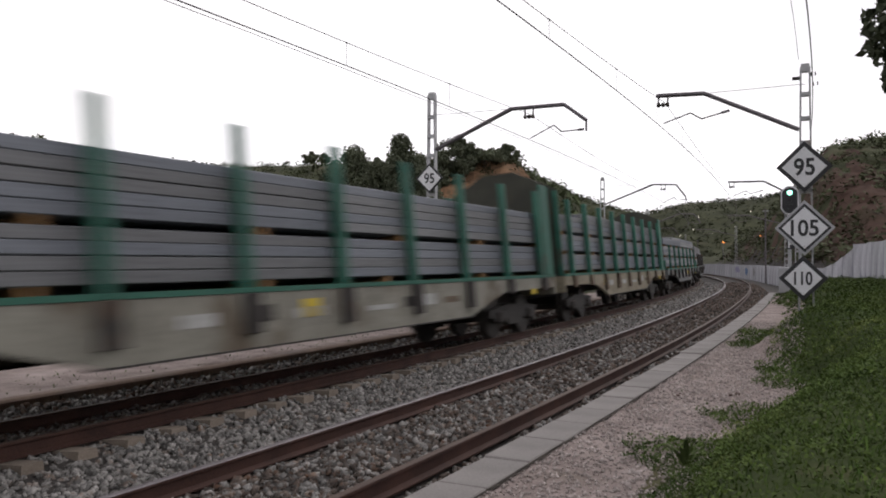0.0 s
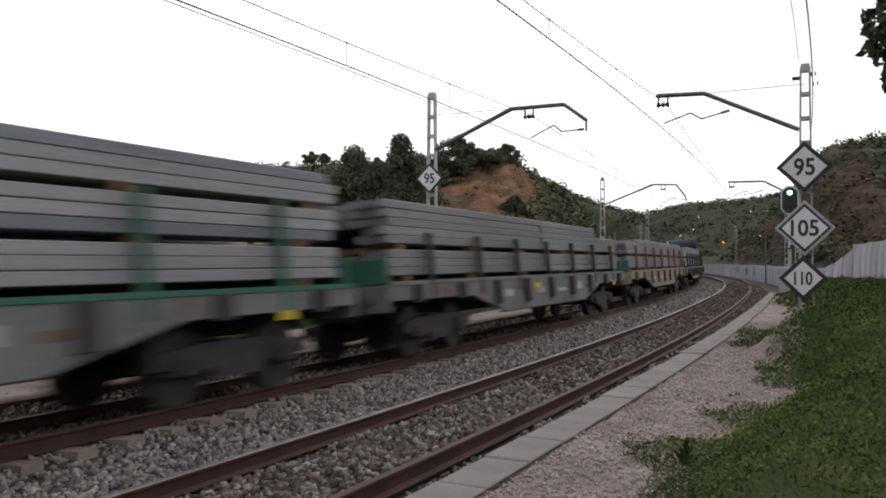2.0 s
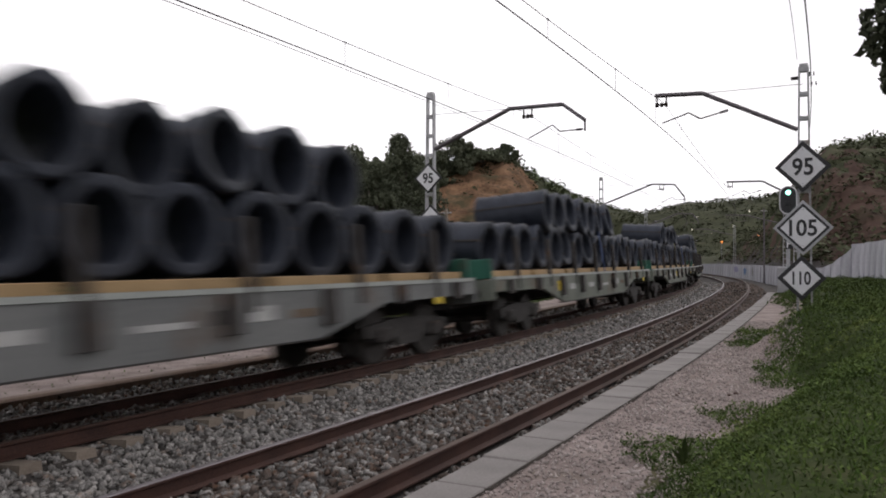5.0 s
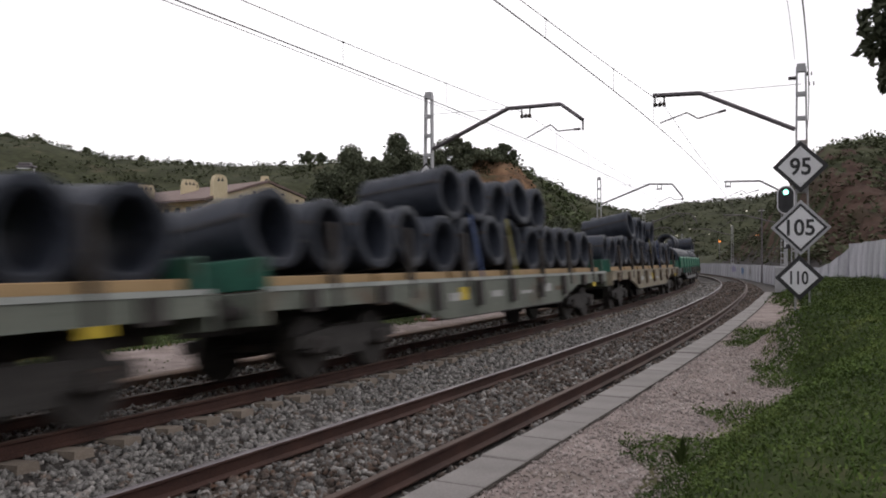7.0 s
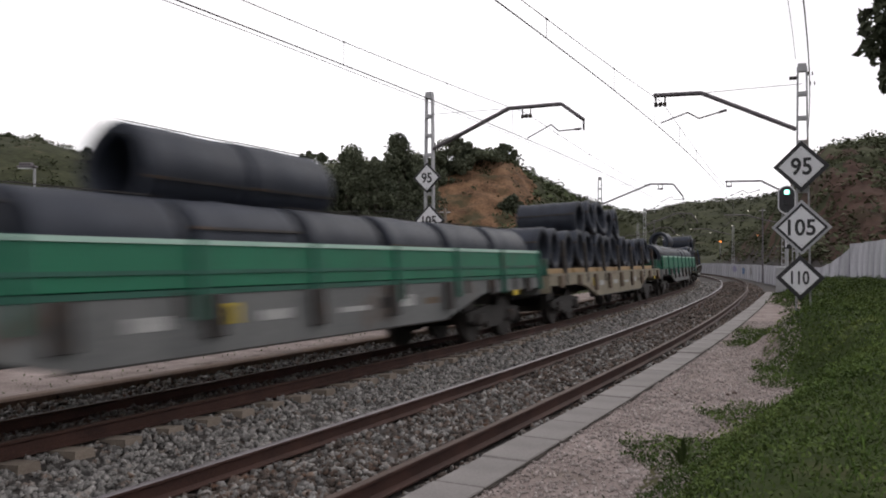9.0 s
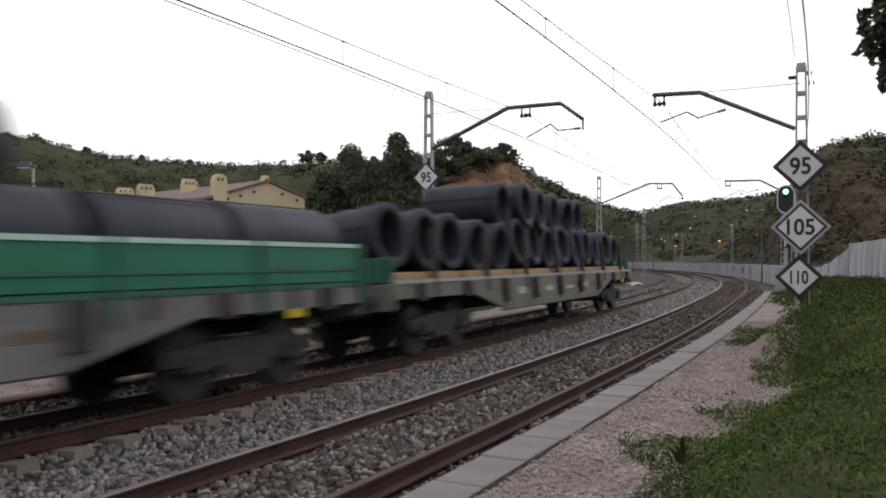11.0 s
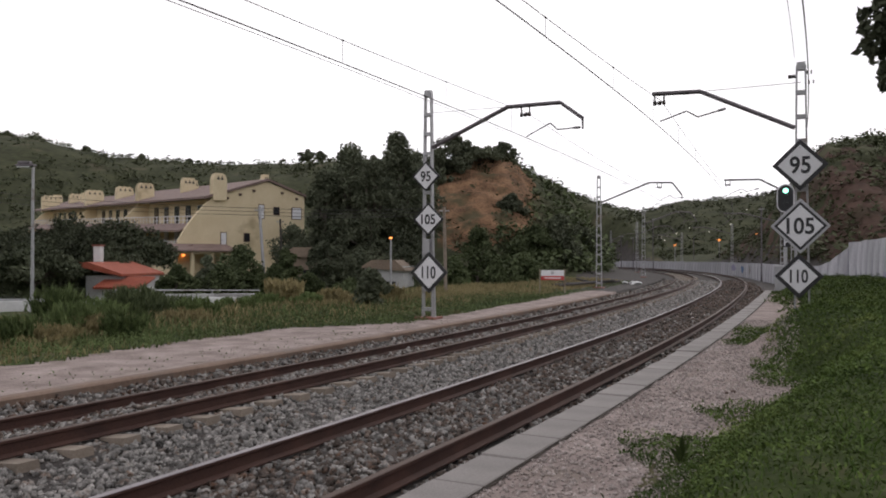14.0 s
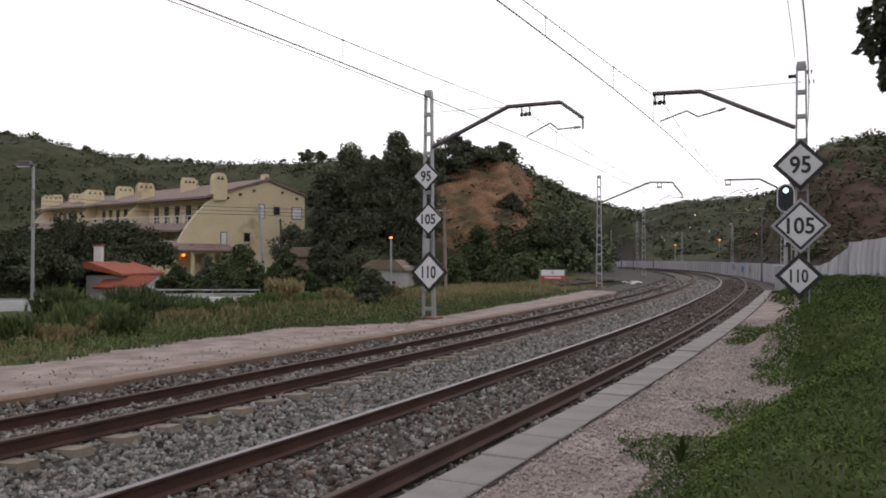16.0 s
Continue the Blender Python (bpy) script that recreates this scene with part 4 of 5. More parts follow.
# ---- concrete wall beyond the near track ----
M["wall"] = material("stained_concrete_panel", (0.3, 0.3, 0.325), (0.56, 0.56, 0.59), 0.9, scale=0.9, fine=9, third=(0.22, 0.22, 0.26), patch=0.25, random_tint=0.25)
M["paint_blue"] = material("blue_spray_paint", (0.05, 0.11, 0.24), (0.1, 0.18, 0.34), 0.7, scale=3)
M["paint_violet"] = material("violet_spray_paint", (0.2, 0.18, 0.3), (0.3, 0.28, 0.4), 0.7, scale=3)


def wall_lat(s):
    return float(np.interp(s, [20, 40, 52, 58, 70, 90, 110, 140, 260], [6.6, 6.9, 6.6, 5.5, 3.8, 3.4, 3.9, 4.6, 5.0]))


def concrete_wall():
    w = tagged(new("wall_east"), "grey stained concrete panel wall with graffiti along the line", "wall", kind="structure")
    rnd = random.Random(8)
    made = {}
    s = 16.0
    while s < 250:
        a, b = (float(np.interp(q, [52, 58], [2.75, 1.36])) for q in (s - 1, s + 1))
        key = round(a, 2)
        if key not in made:
            me = bpy.data.meshes.new("wall_panel")
            bm = prism(bmesh.new(), [(-0.99, -1.4 - key), (0.99, -1.4 - key), (0.99, b - a), (-0.99, 0.0)], "x", 0.0, 0.14)
            bm.to_mesh(me)
            bm.free()
            me.materials.append(M["wall"])
            made[key] = me
        la = wall_lat(s)
        p, p2 = on_track(s, la), on_track(s + 1, wall_lat(s + 1))
        d = p2 - p
        piece("wall_panel", made[key], w, pose(p.x, p.y, key + rnd.uniform(-0.03, 0.03), 0, rnd.uniform(-0.5, 0.5), -math.degrees(math.atan2(d.x, d.y))))
        s += 2.0
    for s, wd, z0, z1, mt in ((104, 1.6, 0.1, 1.1, "paint_blue"), (112, 2.2, 0.2, 1.2, "paint_violet"), (97, 0.8, 0.0, 1.2, "kerb"), (34, 0.7, 0.9, 1.6, "paint_violet"), (37.2, 0.5, 1.0, 1.9, "paint_blue"), (31, 0.9, 0.8, 1.5, "paint_blue"), (41, 0.5, 0.6, 1.4, "paint_violet")):
        p, p2 = on_track(s, wall_lat(s) - 0.03), on_track(s + 1, wall_lat(s + 1) - 0.03)
        d = p2 - p
        out = [(math.cos(t) * wd * rnd.uniform(0.6, 1.05), (z0 + z1) / 2 + math.sin(t) * (z1 - z0) / 2 * rnd.uniform(0.6, 1.0)) for t in [2 * math.pi * k / 22 for k in range(22)]]
        ob = part("graffiti", prism(bmesh.new(), out, "x", 0.0, 0.012), mt, w)
        ob.matrix_basis = pose(p.x, p.y, 0, 0, 0, -math.degrees(math.atan2(d.x, d.y)))


concrete_wall()

# ---- yellow terraced house ----
M["render_yellow"] = material("yellow_render", (0.55, 0.45, 0.28), (0.70, 0.60, 0.41), 0.9, scale=0.5, fine=12, third=(0.42, 0.34, 0.21), patch=0.0)
M["roof_brown"] = material("brown_roof_tile", (0.13, 0.088, 0.075), (0.23, 0.165, 0.145), 0.85, scale=1.5, fine=18, bump=0.6)
M["roof_red"] = material("red_roof_tile", (0.2, 0.045, 0.023), (0.33, 0.088, 0.048), 0.85, scale=2, fine=20, bump=0.6)
M["shutter"] = material("white_shutter", (0.6, 0.6, 0.62), (0.74, 0.74, 0.76), 0.6)
M["window_dark"] = material("dark_window_glass", (0.015, 0.015, 0.018), (0.03, 0.03, 0.035), 0.15)
M["plaster"] = material("grey_plaster", (0.32, 0.32, 0.32), (0.5, 0.5, 0.49), 0.9, scale=0.6, fine=10, third=(0.22, 0.21, 0.2), patch=0.2)
M["whitewash"] = material("whitewashed_wall", (0.52, 0.52, 0.52), (0.7, 0.7, 0.69), 0.9, scale=0.6, fine=10, third=(0.3, 0.29, 0.27), patch=0.1)
M["adobe"] = material("rubble_wall", (0.13, 0.1, 0.075), (0.26, 0.2, 0.15), 0.95, scale=0.8, fine=8, bump=0.8)


def terraced_house():
    h = tagged(new("house"), "long yellow terraced house with stepped gables and wide chimneys", "house")
    # local: y runs away along the row, x across it (0 at the main front, negative towards the valley)
    h.matrix_basis = pose(-21.2, 75, 0, 0, 0, math.degrees(math.atan2(0.61, 0.79)))
    N = 80.0
    part("wall", prism(bmesh.new(), [(0.3, 0.2), (0.3, 7.55), (4.86, 9.05), (8.6, 7.75), (8.6, 0.2)], "y", 0.3, N), "render_yellow", h)
    gable = [(-4, 0.2), (-4, 3.3), (-3.3, 4.6), (-2.4, 5.8), (-1.4, 6.9), (-0.6, 7.6), (0, 7.9), (4.86, 9.4), (8.9, 8.05), (8.9, 0.2)]
    wall = part("gable_wall", prism(bmesh.new(), gable, "y", -0.15, 0.3), "render_yellow", h)
    for x, z, w, t, lit in ((4.2, 5.75, 0.24, 1.3, "shutter"), (5.8, 6.2, 0.26, 0.65, "window_dark"), (8.0, 5.8, 0.48, 1.1, "shutter"), (0.35, 3.0, 0.24, 1.25, "shutter"), (2.7, 3.5, 0.24, 0.7, "window_dark")):
        fr = part("window", boxes((x - w - 0.07, x + w + 0.07, -0.20, -0.13, z - 0.07, z + t + 0.07)), "brown", wall)
        part("pane", boxes((x - w, x + w, -0.22, -0.195, z, z + t)), lit, wall)
    for x in (0.7, 2.0, 3.4, 6.4, 8.0):
        zr = np.interp(x, [0, 4.86, 8.9], [7.9, 9.4, 8.05]) - 0.55
        part("beam_end", boxes((x - 0.12, x + 0.12, -0.3, -0.15, zr - 0.1, zr + 0.1)), "brown", wall)
    for a, b in (((-1.5, 7.42), (4.86, 9.45)), ((4.86, 9.45), (9.6, 7.85))):
        part("roof", prism(bmesh.new(), [a, b, (b[0], b[1] + 0.22), (a[0], a[1] + 0.22)], "y", -0.35, N + 0.3), "roof_brown", h)
    for y in (22.3, 45.0, 73.0):
        part("party_wall", prism(bmesh.new(), [(q, z - 0.05) for q, z in gable[:7]] + [(0.25, 7.8), (0.25, 0.2)], "y", y - 0.2, y + 0.2), "render_yellow", h)
    for x, y, w, ht, base in ((-0.1, 0.0, 0.66, 2.45, 7.3), (2.4, 15.0, 0.75, 2.0, 8.2), (3.3, 15.6, 0.35, 1.3, 8.7), (-0.1, 22.3, 0.95, 2.5, 7.3), (2.4, 39.4, 1.1, 2.1, 8.1), (-0.1, 45.0, 1.2, 2.5, 7.3), (2.4, 58.0, 1.1, 2.0, 8.1), (2.4, 66.0, 1.1, 2.0, 8.1), (-0.1, 73.0, 1.35, 2.6, 7.3), (2.2, 79, 0.8, 2.3, 8.0), (6.0, 3.0, 0.35, 1.3, 8.9)):
        bm = bmesh.new()
        prism(bm, [(x - w, base), (x + w, base), (x + w, base + ht - 0.5), (x + w - 0.15, base + ht), (x - w + 0.15, base + ht), (x - w, base + ht - 0.5)], "y", y - 0.45, y + 0.45)
        c = part("chimney", bm, "render_yellow", h)
        n = 3 if w > 0.7 else 2
        for k in range(n):
            cx = x + (k - (n - 1) / 2) * w * 0.55
            part("flue_mouth", prism(bmesh.new(), [(cx - 0.16, base + ht - 0.5), (cx + 0.16, base + ht - 0.5), (cx, base + ht - 0.12)], "y", y - 0.47, y - 0.45), "black", c)
            part("cap", boxes((cx - 0.17, cx + 0.17, y - 0.4, y + 0.4, base + ht, base + ht + 0.12)), "render_yellow", c)
    for y0, y1 in ((0.35, 22.0), (22.6, 44.7), (45.3, 72.7)):
        part("terrace_floor", boxes((-2.6, 0.3, y0, y1, 4.75, 5.0)), "render_yellow", h)
        part("lower_roof", prism(bmesh.new(), [(-3.7, 4.25), (-2.4, 4.95), (-2.4, 5.1), (-3.7, 4.42)], "y", y0, y1), "roof_brown", h)
        part("porch_roof", prism(bmesh.new(), [(-5.3, 2.25), (-3.0, 2.95), (-3.0, 3.12), (-5.3, 2.42)], "y", y0 - (1.6 if y0 < 1 else 0), y1), "roof_brown", h)
        part("balcony_floor", boxes((-3.4, 0.3, y0, y1, 2.35, 2.55)), "render_yellow", h)
        rail_part = part("railing", boxes(*[(-2.55, -2.49, y, y + 0.06, 5.0, 5.75) for y in np.arange(y0 + 0.1, y1, 1.1)], (-2.56, -2.48, y0, y1, 5.72, 5.8), (-2.55, -2.5, y0, y1, 5.35, 5.4)), "shutter", h)
        part("railing", boxes(*[(-3.35, -3.3, y, y + 0.05, 2.55, 3.3) for y in np.arange(y0 + 0.1, y1, 0.5)], (-3.36, -3.28, y0, y1, 3.28, 3.35)), "shutter", h)
        for y in np.arange(y0 + 1.2, y1 - 1.5, 3.4):
            part("window", boxes((0.2, 0.295, y, y + 1.3, 5.1, 7.0)), "window_dark", h)
            part("window", boxes((0.2, 0.295, y, y + 1.3, 2.6, 4.5)), "shutter" if int(y) % 2 else "window_dark", h)
            part("window", boxes((0.2, 0.295, y, y + 1.3, 0.6, 2.1)), "window_dark", h)
    part("porch_lamp", tube(bmesh.new(), (-3.6, -0.5, 2.0), (-3.6, -0.5, 2.25), 0.14, 10), "lamp_orange", h, "lit orange porch lamp")
    part("porch_roof", prism(bmesh.new(), [(-2.7, 2.42), (-0.15, 3.02), (-0.15, 3.18), (-2.7, 2.56)], "x", -5.6, 0.7), "roof_brown", h)
    part("porch_front", boxes((-5.4, 0.5, -2.3, -2.15, 2.2, 2.45)), "render_yellow", h)
    for x in (-5.2, -3.4, -1.6, 0.3):
        part("porch_post", boxes((x - 0.14, x + 0.14, -2.36, -2.1, -0.2, 2.3)), "render_yellow", h)
    part("porch_wall", boxes((-4.6, -4.3, -1.0, 10.0, 0.0, 2.3)), "render_yellow", h)
    for ob in h.children_recursive:         # the row climbs the street
        for v in ob.data.vertices:
            v.co.z += 0.032 * max(0.0, v.co.y)


terraced_house()


def red_roof_house():
    d = 46.0
    x, y, z = ray(197, 500, d)
    h = tagged(new("house"), "small grey house with a red tiled roof and white chimney", "house")
    h.matrix_basis = pose(x, y, -0.22, 0, 0, -4)
    part("wall", boxes((-1.5, 0.7, 0, 5, -1.2, 1.0)), "plaster", h)
    r = part("roof", prism(bmesh.new(), [(-2.1, 1.72), (-1.2, 1.82), (0.85, 1.12), (0.85, 0.98), (-2.1, 1.58)], "y", -0.4, 5.4), "roof_red", h)
    r2 = part("annex_roof", prism(bmesh.new(), [(-1.3, 0.28), (0.6, 0.85), (0.6, 0.95), (-1.3, 0.38)], "x", -0.4, 2.4), "roof_red", h)
    for k in range(14):
        part("roof_tile", tube(bmesh.new(), (-0.33 + k * 0.2, -1.36, 0.36), (-0.33 + k * 0.2, 0.6, 0.95), 0.07, 6), "roof_red", r2)
    part("annex_wall", boxes((-0.3, 2.3, -1.0, 1.9, -1.2, 0.33)), "plaster", h)
    part("chimney", boxes((-1.6, -1.18, 1.0, 1.45, 1.2, 2.75), bevel=0.02), "whitewash", h)
    part("chimney_rim", boxes((-1.65, -1.13, 0.95, 1.5, 2.75, 2.85)), "redbrown", h)


red_roof_house()


def shed(u, v0, v1, wpx, d, wallm, label, turn=0):
    """A low outbuilding between two heights of the bearing."""
    x, y, ztop = ray(u, v0, d)
    w = wpx / FOC * d
    h = tagged(new("shed"), label, "shed")
    h.matrix_basis = pose(x, y, 0, 0, 0, turn)
    part("wall", boxes((-w / 2, w / 2, 0, 4, -1.0, ztop - 0.5)), wallm, h)
    part("roof", prism(bmesh.new(), [(-w / 2 - 0.2, ztop - 0.5), (-w * 0.3, ztop), (w * 0.3, ztop), (w / 2 + 0.2, ztop - 0.8), (w / 2 + 0.2, ztop - 0.9), (-w / 2 - 0.2, ztop - 0.62)], "y", -0.25, 4.3), "adobe", h)
    part("opening", boxes((-w * 0.1, w * 0.3, -0.02, 0.0, -0.2, ztop - 1.7)), "window_dark", h)


shed(543, 438, 510, 78, 60, "adobe", "low rubble-walled outbuilding with an earthen roof", 12)
shed(680, 460, 500, 70, 62, "plaster", "small grey plastered outbuilding with a sloping roof", -10)


def low_wall(name, a, b, top, bottom, mat, label):
    a, b = Vector(a), Vector(b)
    d = b - a
    ob = tagged(new(name), label, "wall", kind="structure")
    ob.matrix_basis = pose(a.x, a.y, 0, 0, 0, math.degrees(math.atan2(d.y, d.x)))
    n = max(1, int(d.length / 2.5))
    for k in range(n):
        part("wall_block", boxes((d.length * k / n + 0.01, d.length * (k + 1) / n - 0.01, -0.12, 0.12, bottom, top + 0.03 * ((k * 7) % 3)), bevel=0.02), mat, ob)
    return ob


low_wall("garden_wall", ray(-60, 548, 36)[:2], ray(200, 540, 37)[:2], -0.15, -1.6, "whitewash", "low whitewashed garden wall behind the tall grass")
low_wall("garden_wall", ray(280, 527, 40)[:2], ray(455, 530, 41)[:2], 0.0, -1.5, "plaster", "low grey stone garden wall beside the bushes")
low_wall("garden_wall", ray(290, 540, 38)[:2], ray(450, 540, 39)[:2], -0.08, -1.5, "whitewash", "low white wall at the foot of the garden")


def hand_rail(u0, u1, v, d, label):
    a, b = Vector(ray(u0, v, d)), Vector(ray(u1, v, d + 1))
    f = tagged(new("fence"), label, "fence")
    part("top_rail", tube(bmesh.new(), a, b, 0.035, 6), "galv", f)
    n = max(2, int((b - a).length / 2.0))
    for k in range(n + 1):
        p = a.lerp(b, k / n)
        part("post", tube(bmesh.new(), p, (p.x, p.y, height(p.x, p.y) - 0.2), 0.03, 6), "galv", f)


hand_rail(-40, 240, 531, 35, "pale metal rail fence in front of the garden")
hand_rail(205, 460, 514, 39.5, "pale metal rail fence above the garden wall")


# ---- lamps and poles ----
def street_lamp(u, vtop, d, lit, tall_head=True, label="grey street lamp post with a flat head"):
    x, y, z = ray(u, vtop, d)
    g = height(x, y) - 0.1
    l = tagged(new("street_lamp"), label, "street lamp", "street lamps")
    l.matrix_basis = pose(x, y, 0)
    part("post", tube(bmesh.new(), (0, 0, g), (0, 0, z), 0.085, 10, 0.06), "galv", l)
    if tall_head:
        head = part("head", boxes((-0.75, 0.1, -0.16, 0.16, z + 0.02, z + 0.12), (-0.65, -0.1, -0.14, 0.14, z + 0.12, z + 0.26), bevel=0.03), "arm", l)
        part("glass", boxes((-0.68, -0.1, -0.13, 0.13, z - 0.03, z + 0.02)), "shutter", head)
    else:
        part("arm", tube(bmesh.new(), (0, 0, z), (-0.12, 0, z + 0.06), 0.05, 8), "galv", l)
    if lit:
        bm = bmesh.new()
        bmesh.ops.create_icosphere(bm, subdivisions=2, radius=lit)
        bmesh.ops.transform(bm, matrix=Matrix.Translation((0, -0.05, z + 0.08)) @ Matrix.Diagonal((1.3, 1, 0.8, 1)), verts=bm.verts[:])
        part("lit_bulb", bm, "lamp_orange", l, "glowing orange lamp")


street_lamp(58, 296, 36, 0)
street_lamp(692, 423, 58, 0.1, False, "lit orange street lamp on a pale post")
street_lamp(1195, 434, 165, 0.16, False, "distant lit orange street lamp")
street_lamp(1273, 425, 140, 0.17, False, "distant lit orange street lamp")
street_lamp(1339, 413, 120, 0.14, False, "distant lit orange street lamp")


def pole(u0, v0, u1, v1, d, r, mat, label):
    a, b = Vector(ray(u0, v0, d)), Vector(ray(u1, v1, d))
    p = tagged(new("utility_pole"), label, "pole", "utility poles")
    part("shaft", tube(bmesh.new(), b - (a - b).normalized() * 1.5, a, r, 8, r * 0.8), mat, p)
    part("crossbar", boxes((a.x - 0.3, a.x + 0.3, a.y - 0.04, a.y + 0.04, a.z - 0.25, a.z - 0.18)), "galv", p)
    return a


e0 = pole(459, 366, 468, 492, 50, 0.11, "galv", "leaning grey utility pole before the house")
e1 = pole(496, 388, 498, 440, 62, 0.09, "dark", "dark timber pole by the hedge")
e2 = pole(786, 366, 789, 500, 44, 0.10, "sleeper", "timber utility pole at the foot of the cut bank")
for k in range(3):
    a, b = Vector(ray(-60, 336 + 9 * k, 60)), e0 - Vector((0, 0, 0.1 + 0.22 * k))
    cable("power_line", [a.lerp(b, t / 12) - Vector((0, 0, 0.8 * (t / 12) * (1 - t / 12))) for t in range(13)], 0.016, "thin power line in front of the house")
    a = e2 - Vector((0, 0, 0.05 + 0.2 * k))
    cable("power_line", [b.lerp(a, t / 12) - Vector((0, 0, 0.5 * (t / 12) * (1 - t / 12))) for t in range(13)], 0.014, "thin power line before the trees")

# far mast shapes beside the curve and thin poles
for u, v0, v1, d in ((1047, 430, 480, 95), (1100, 415, 480, 110), (1121, 418, 482, 120), (1126, 405, 484, 115), (1156, 385, 482, 130), (1348, 365, 470, 75), (1228, 420, 470, 170)):
    pole(u, v0, u, v1, d, 0.08, "arm", "distant dark line pole beside the curve")


def warning_board():
    d = 43.0
    x, y, z = ray(978, 486, d)
    g = height(x, y) - 0.1
    b = tagged(new("notice_board"), "white and red notice board on two posts beside the line", "sign board")
    b.matrix_basis = pose(x, y, 0, 0, 0, -8)
    for sx in (-0.68, 0.66):
        part("post", boxes((sx - 0.04, sx + 0.04, 0.0, 0.07, g, z + 0.3)), "cream", b)
    part("panel", boxes((-0.62, 0.62, -0.03, 0.0, z - 0.28, z + 0.25), bevel=0.008), "white", b)
    part("red_band", boxes((-0.62, 0.62, -0.036, -0.03, z - 0.28, z - 0.06)), "paint_red", b)
    part("emblem", tube(bmesh.new(), (0, -0.036, z + 0.11), (0, -0.03, z + 0.11), 0.09, 12), "signgrey", b)
    part("text_bar", boxes((-0.45, 0.45, -0.04, -0.036, z - 0.2, z - 0.14)), "white", b)


M["paint_red"] = material("red_sign_paint", (0.42, 0.03, 0.035), (0.55, 0.06, 0.06), 0.5)
warning_board()


def white_debris():
    d = 58.0
    x, y, z = ray(1116, 503, d)
    bm = bmesh.new()
    rnd = random.Random(5)
    for k in range(9):
        box(bm, -0.2, 0.2, -0.14, 0.14, -0.06, 0.06, 0.03, Matrix.Translation((rnd.uniform(-0.65, 0.65), rnd.uniform(-0.4, 0.4), height(x, y) + rnd.uniform(0.0, 0.15))) @ Euler((rnd.uniform(-0.4, 0.4), 0.3, rnd.uniform(0, 3))).to_matrix().to_4x4())
    ob = part("rubble_heap", bm, "whitewash")
    ob.matrix_basis = pose(x, y, 0)
    tagged(ob, "small heap of white rubble beside the far track", "rubble")
    heap = tagged(new("scrap_pile"), "pile of dark old rails and sleepers lying beside the line", "scrap")
    for k in range(7):
        q = on_track(50 + rnd.uniform(0, 16), -9.5 - rnd.uniform(0, 2))
        q2 = q + Vector((rnd.uniform(-1, 5), rnd.uniform(2, 5), 0))
        part("old_rail", tube(bmesh.new(), (q.x, q.y, 0.1), (q2.x, q2.y, 0.12 + rnd.uniform(0, 0.2)), 0.08, 5), "dark", heap)


white_debris()

# ---- plants ----
M["leaf_dark"] = material("dark_pine_needles", (0.055, 0.066, 0.042), (0.14, 0.152, 0.1), 0.8, scale=0.5, fine=6, bump=0, random_tint=0.4, spec=0.12)
M["leaf_umbrella"] = material("umbrella_pine_needles", (0.034, 0.042, 0.025), (0.088, 0.098, 0.06), 0.8, scale=0.5, fine=6, bump=0, random_tint=0.4, spec=0.12)
M["leaf_olive"] = material("olive_scrub_leaves", (0.04, 0.047, 0.025), (0.09, 0.1, 0.055), 0.8, scale=0.08, fine=3, bump=0, random_tint=0.5, spec=0.12)
M["leaf_green"] = material("green_bush_leaves", (0.045, 0.06, 0.028), (0.11, 0.132, 0.064), 0.8, scale=0.4, fine=6, bump=0, random_tint=0.5, spec=0.12)
M["grass"] = material("green_weeds", (0.018, 0.038, 0.008), (0.085, 0.135, 0.03), 0.75, scale=1.3, fine=9, bump=0, random_tint=0.5, spec=0.12)
M["clover"] = material("clover_leaves", (0.022, 0.042, 0.009), (0.125, 0.175, 0.045), 0.75, scale=1.1, fine=7, bump=0, third=(0.14, 0.175, 0.05), patch=0.15, random_tint=0.6, spec=0.12)
M["weed_pale"] = material("pale_green_weeds", (0.04, 0.066, 0.022), (0.17, 0.21, 0.085), 0.8, scale=0.8, fine=5, bump=0, third=(0.2, 0.18, 0.095), patch=0.1, random_tint=0.55, spec=0.12)
M["straw"] = material("dry_grass", (0.16, 0.14, 0.065), (0.34, 0.28, 0.15), 0.85, scale=0.5, fine=5, bump=0, random_tint=0.4, spec=0.12)
M["bark"] = material("grey_bark", (0.05, 0.04, 0.032), (0.13, 0.11, 0.09), 0.95, scale=3, fine=30, bump=0.8)


def leaf_quads(centres, size, rnd, flat=0.0):
    """One leaf-clump quad at each centre, turned at random."""
    n = len(centres)
    a = rnd.normal(size=(n, 3))
    a[:, 2] += flat * 2
    a /= np.linalg.norm(a, axis=1)[:, None]
    b = np.cross(a, rnd.normal(size=(n, 3)))
    b /= np.linalg.norm(b, axis=1)[:, None]
    c = np.cross(a, b)
    sz = (np.asarray(size) * rnd.uniform(0.6, 1.4, n))[:, None]
    v = np.stack([centres - b * sz, centres - c * sz * 0.55, centres + b * sz, centres + c * sz * 0.55], 1).reshape(-1, 3)
    return v, np.arange(4 * n).reshape(-1, 4)


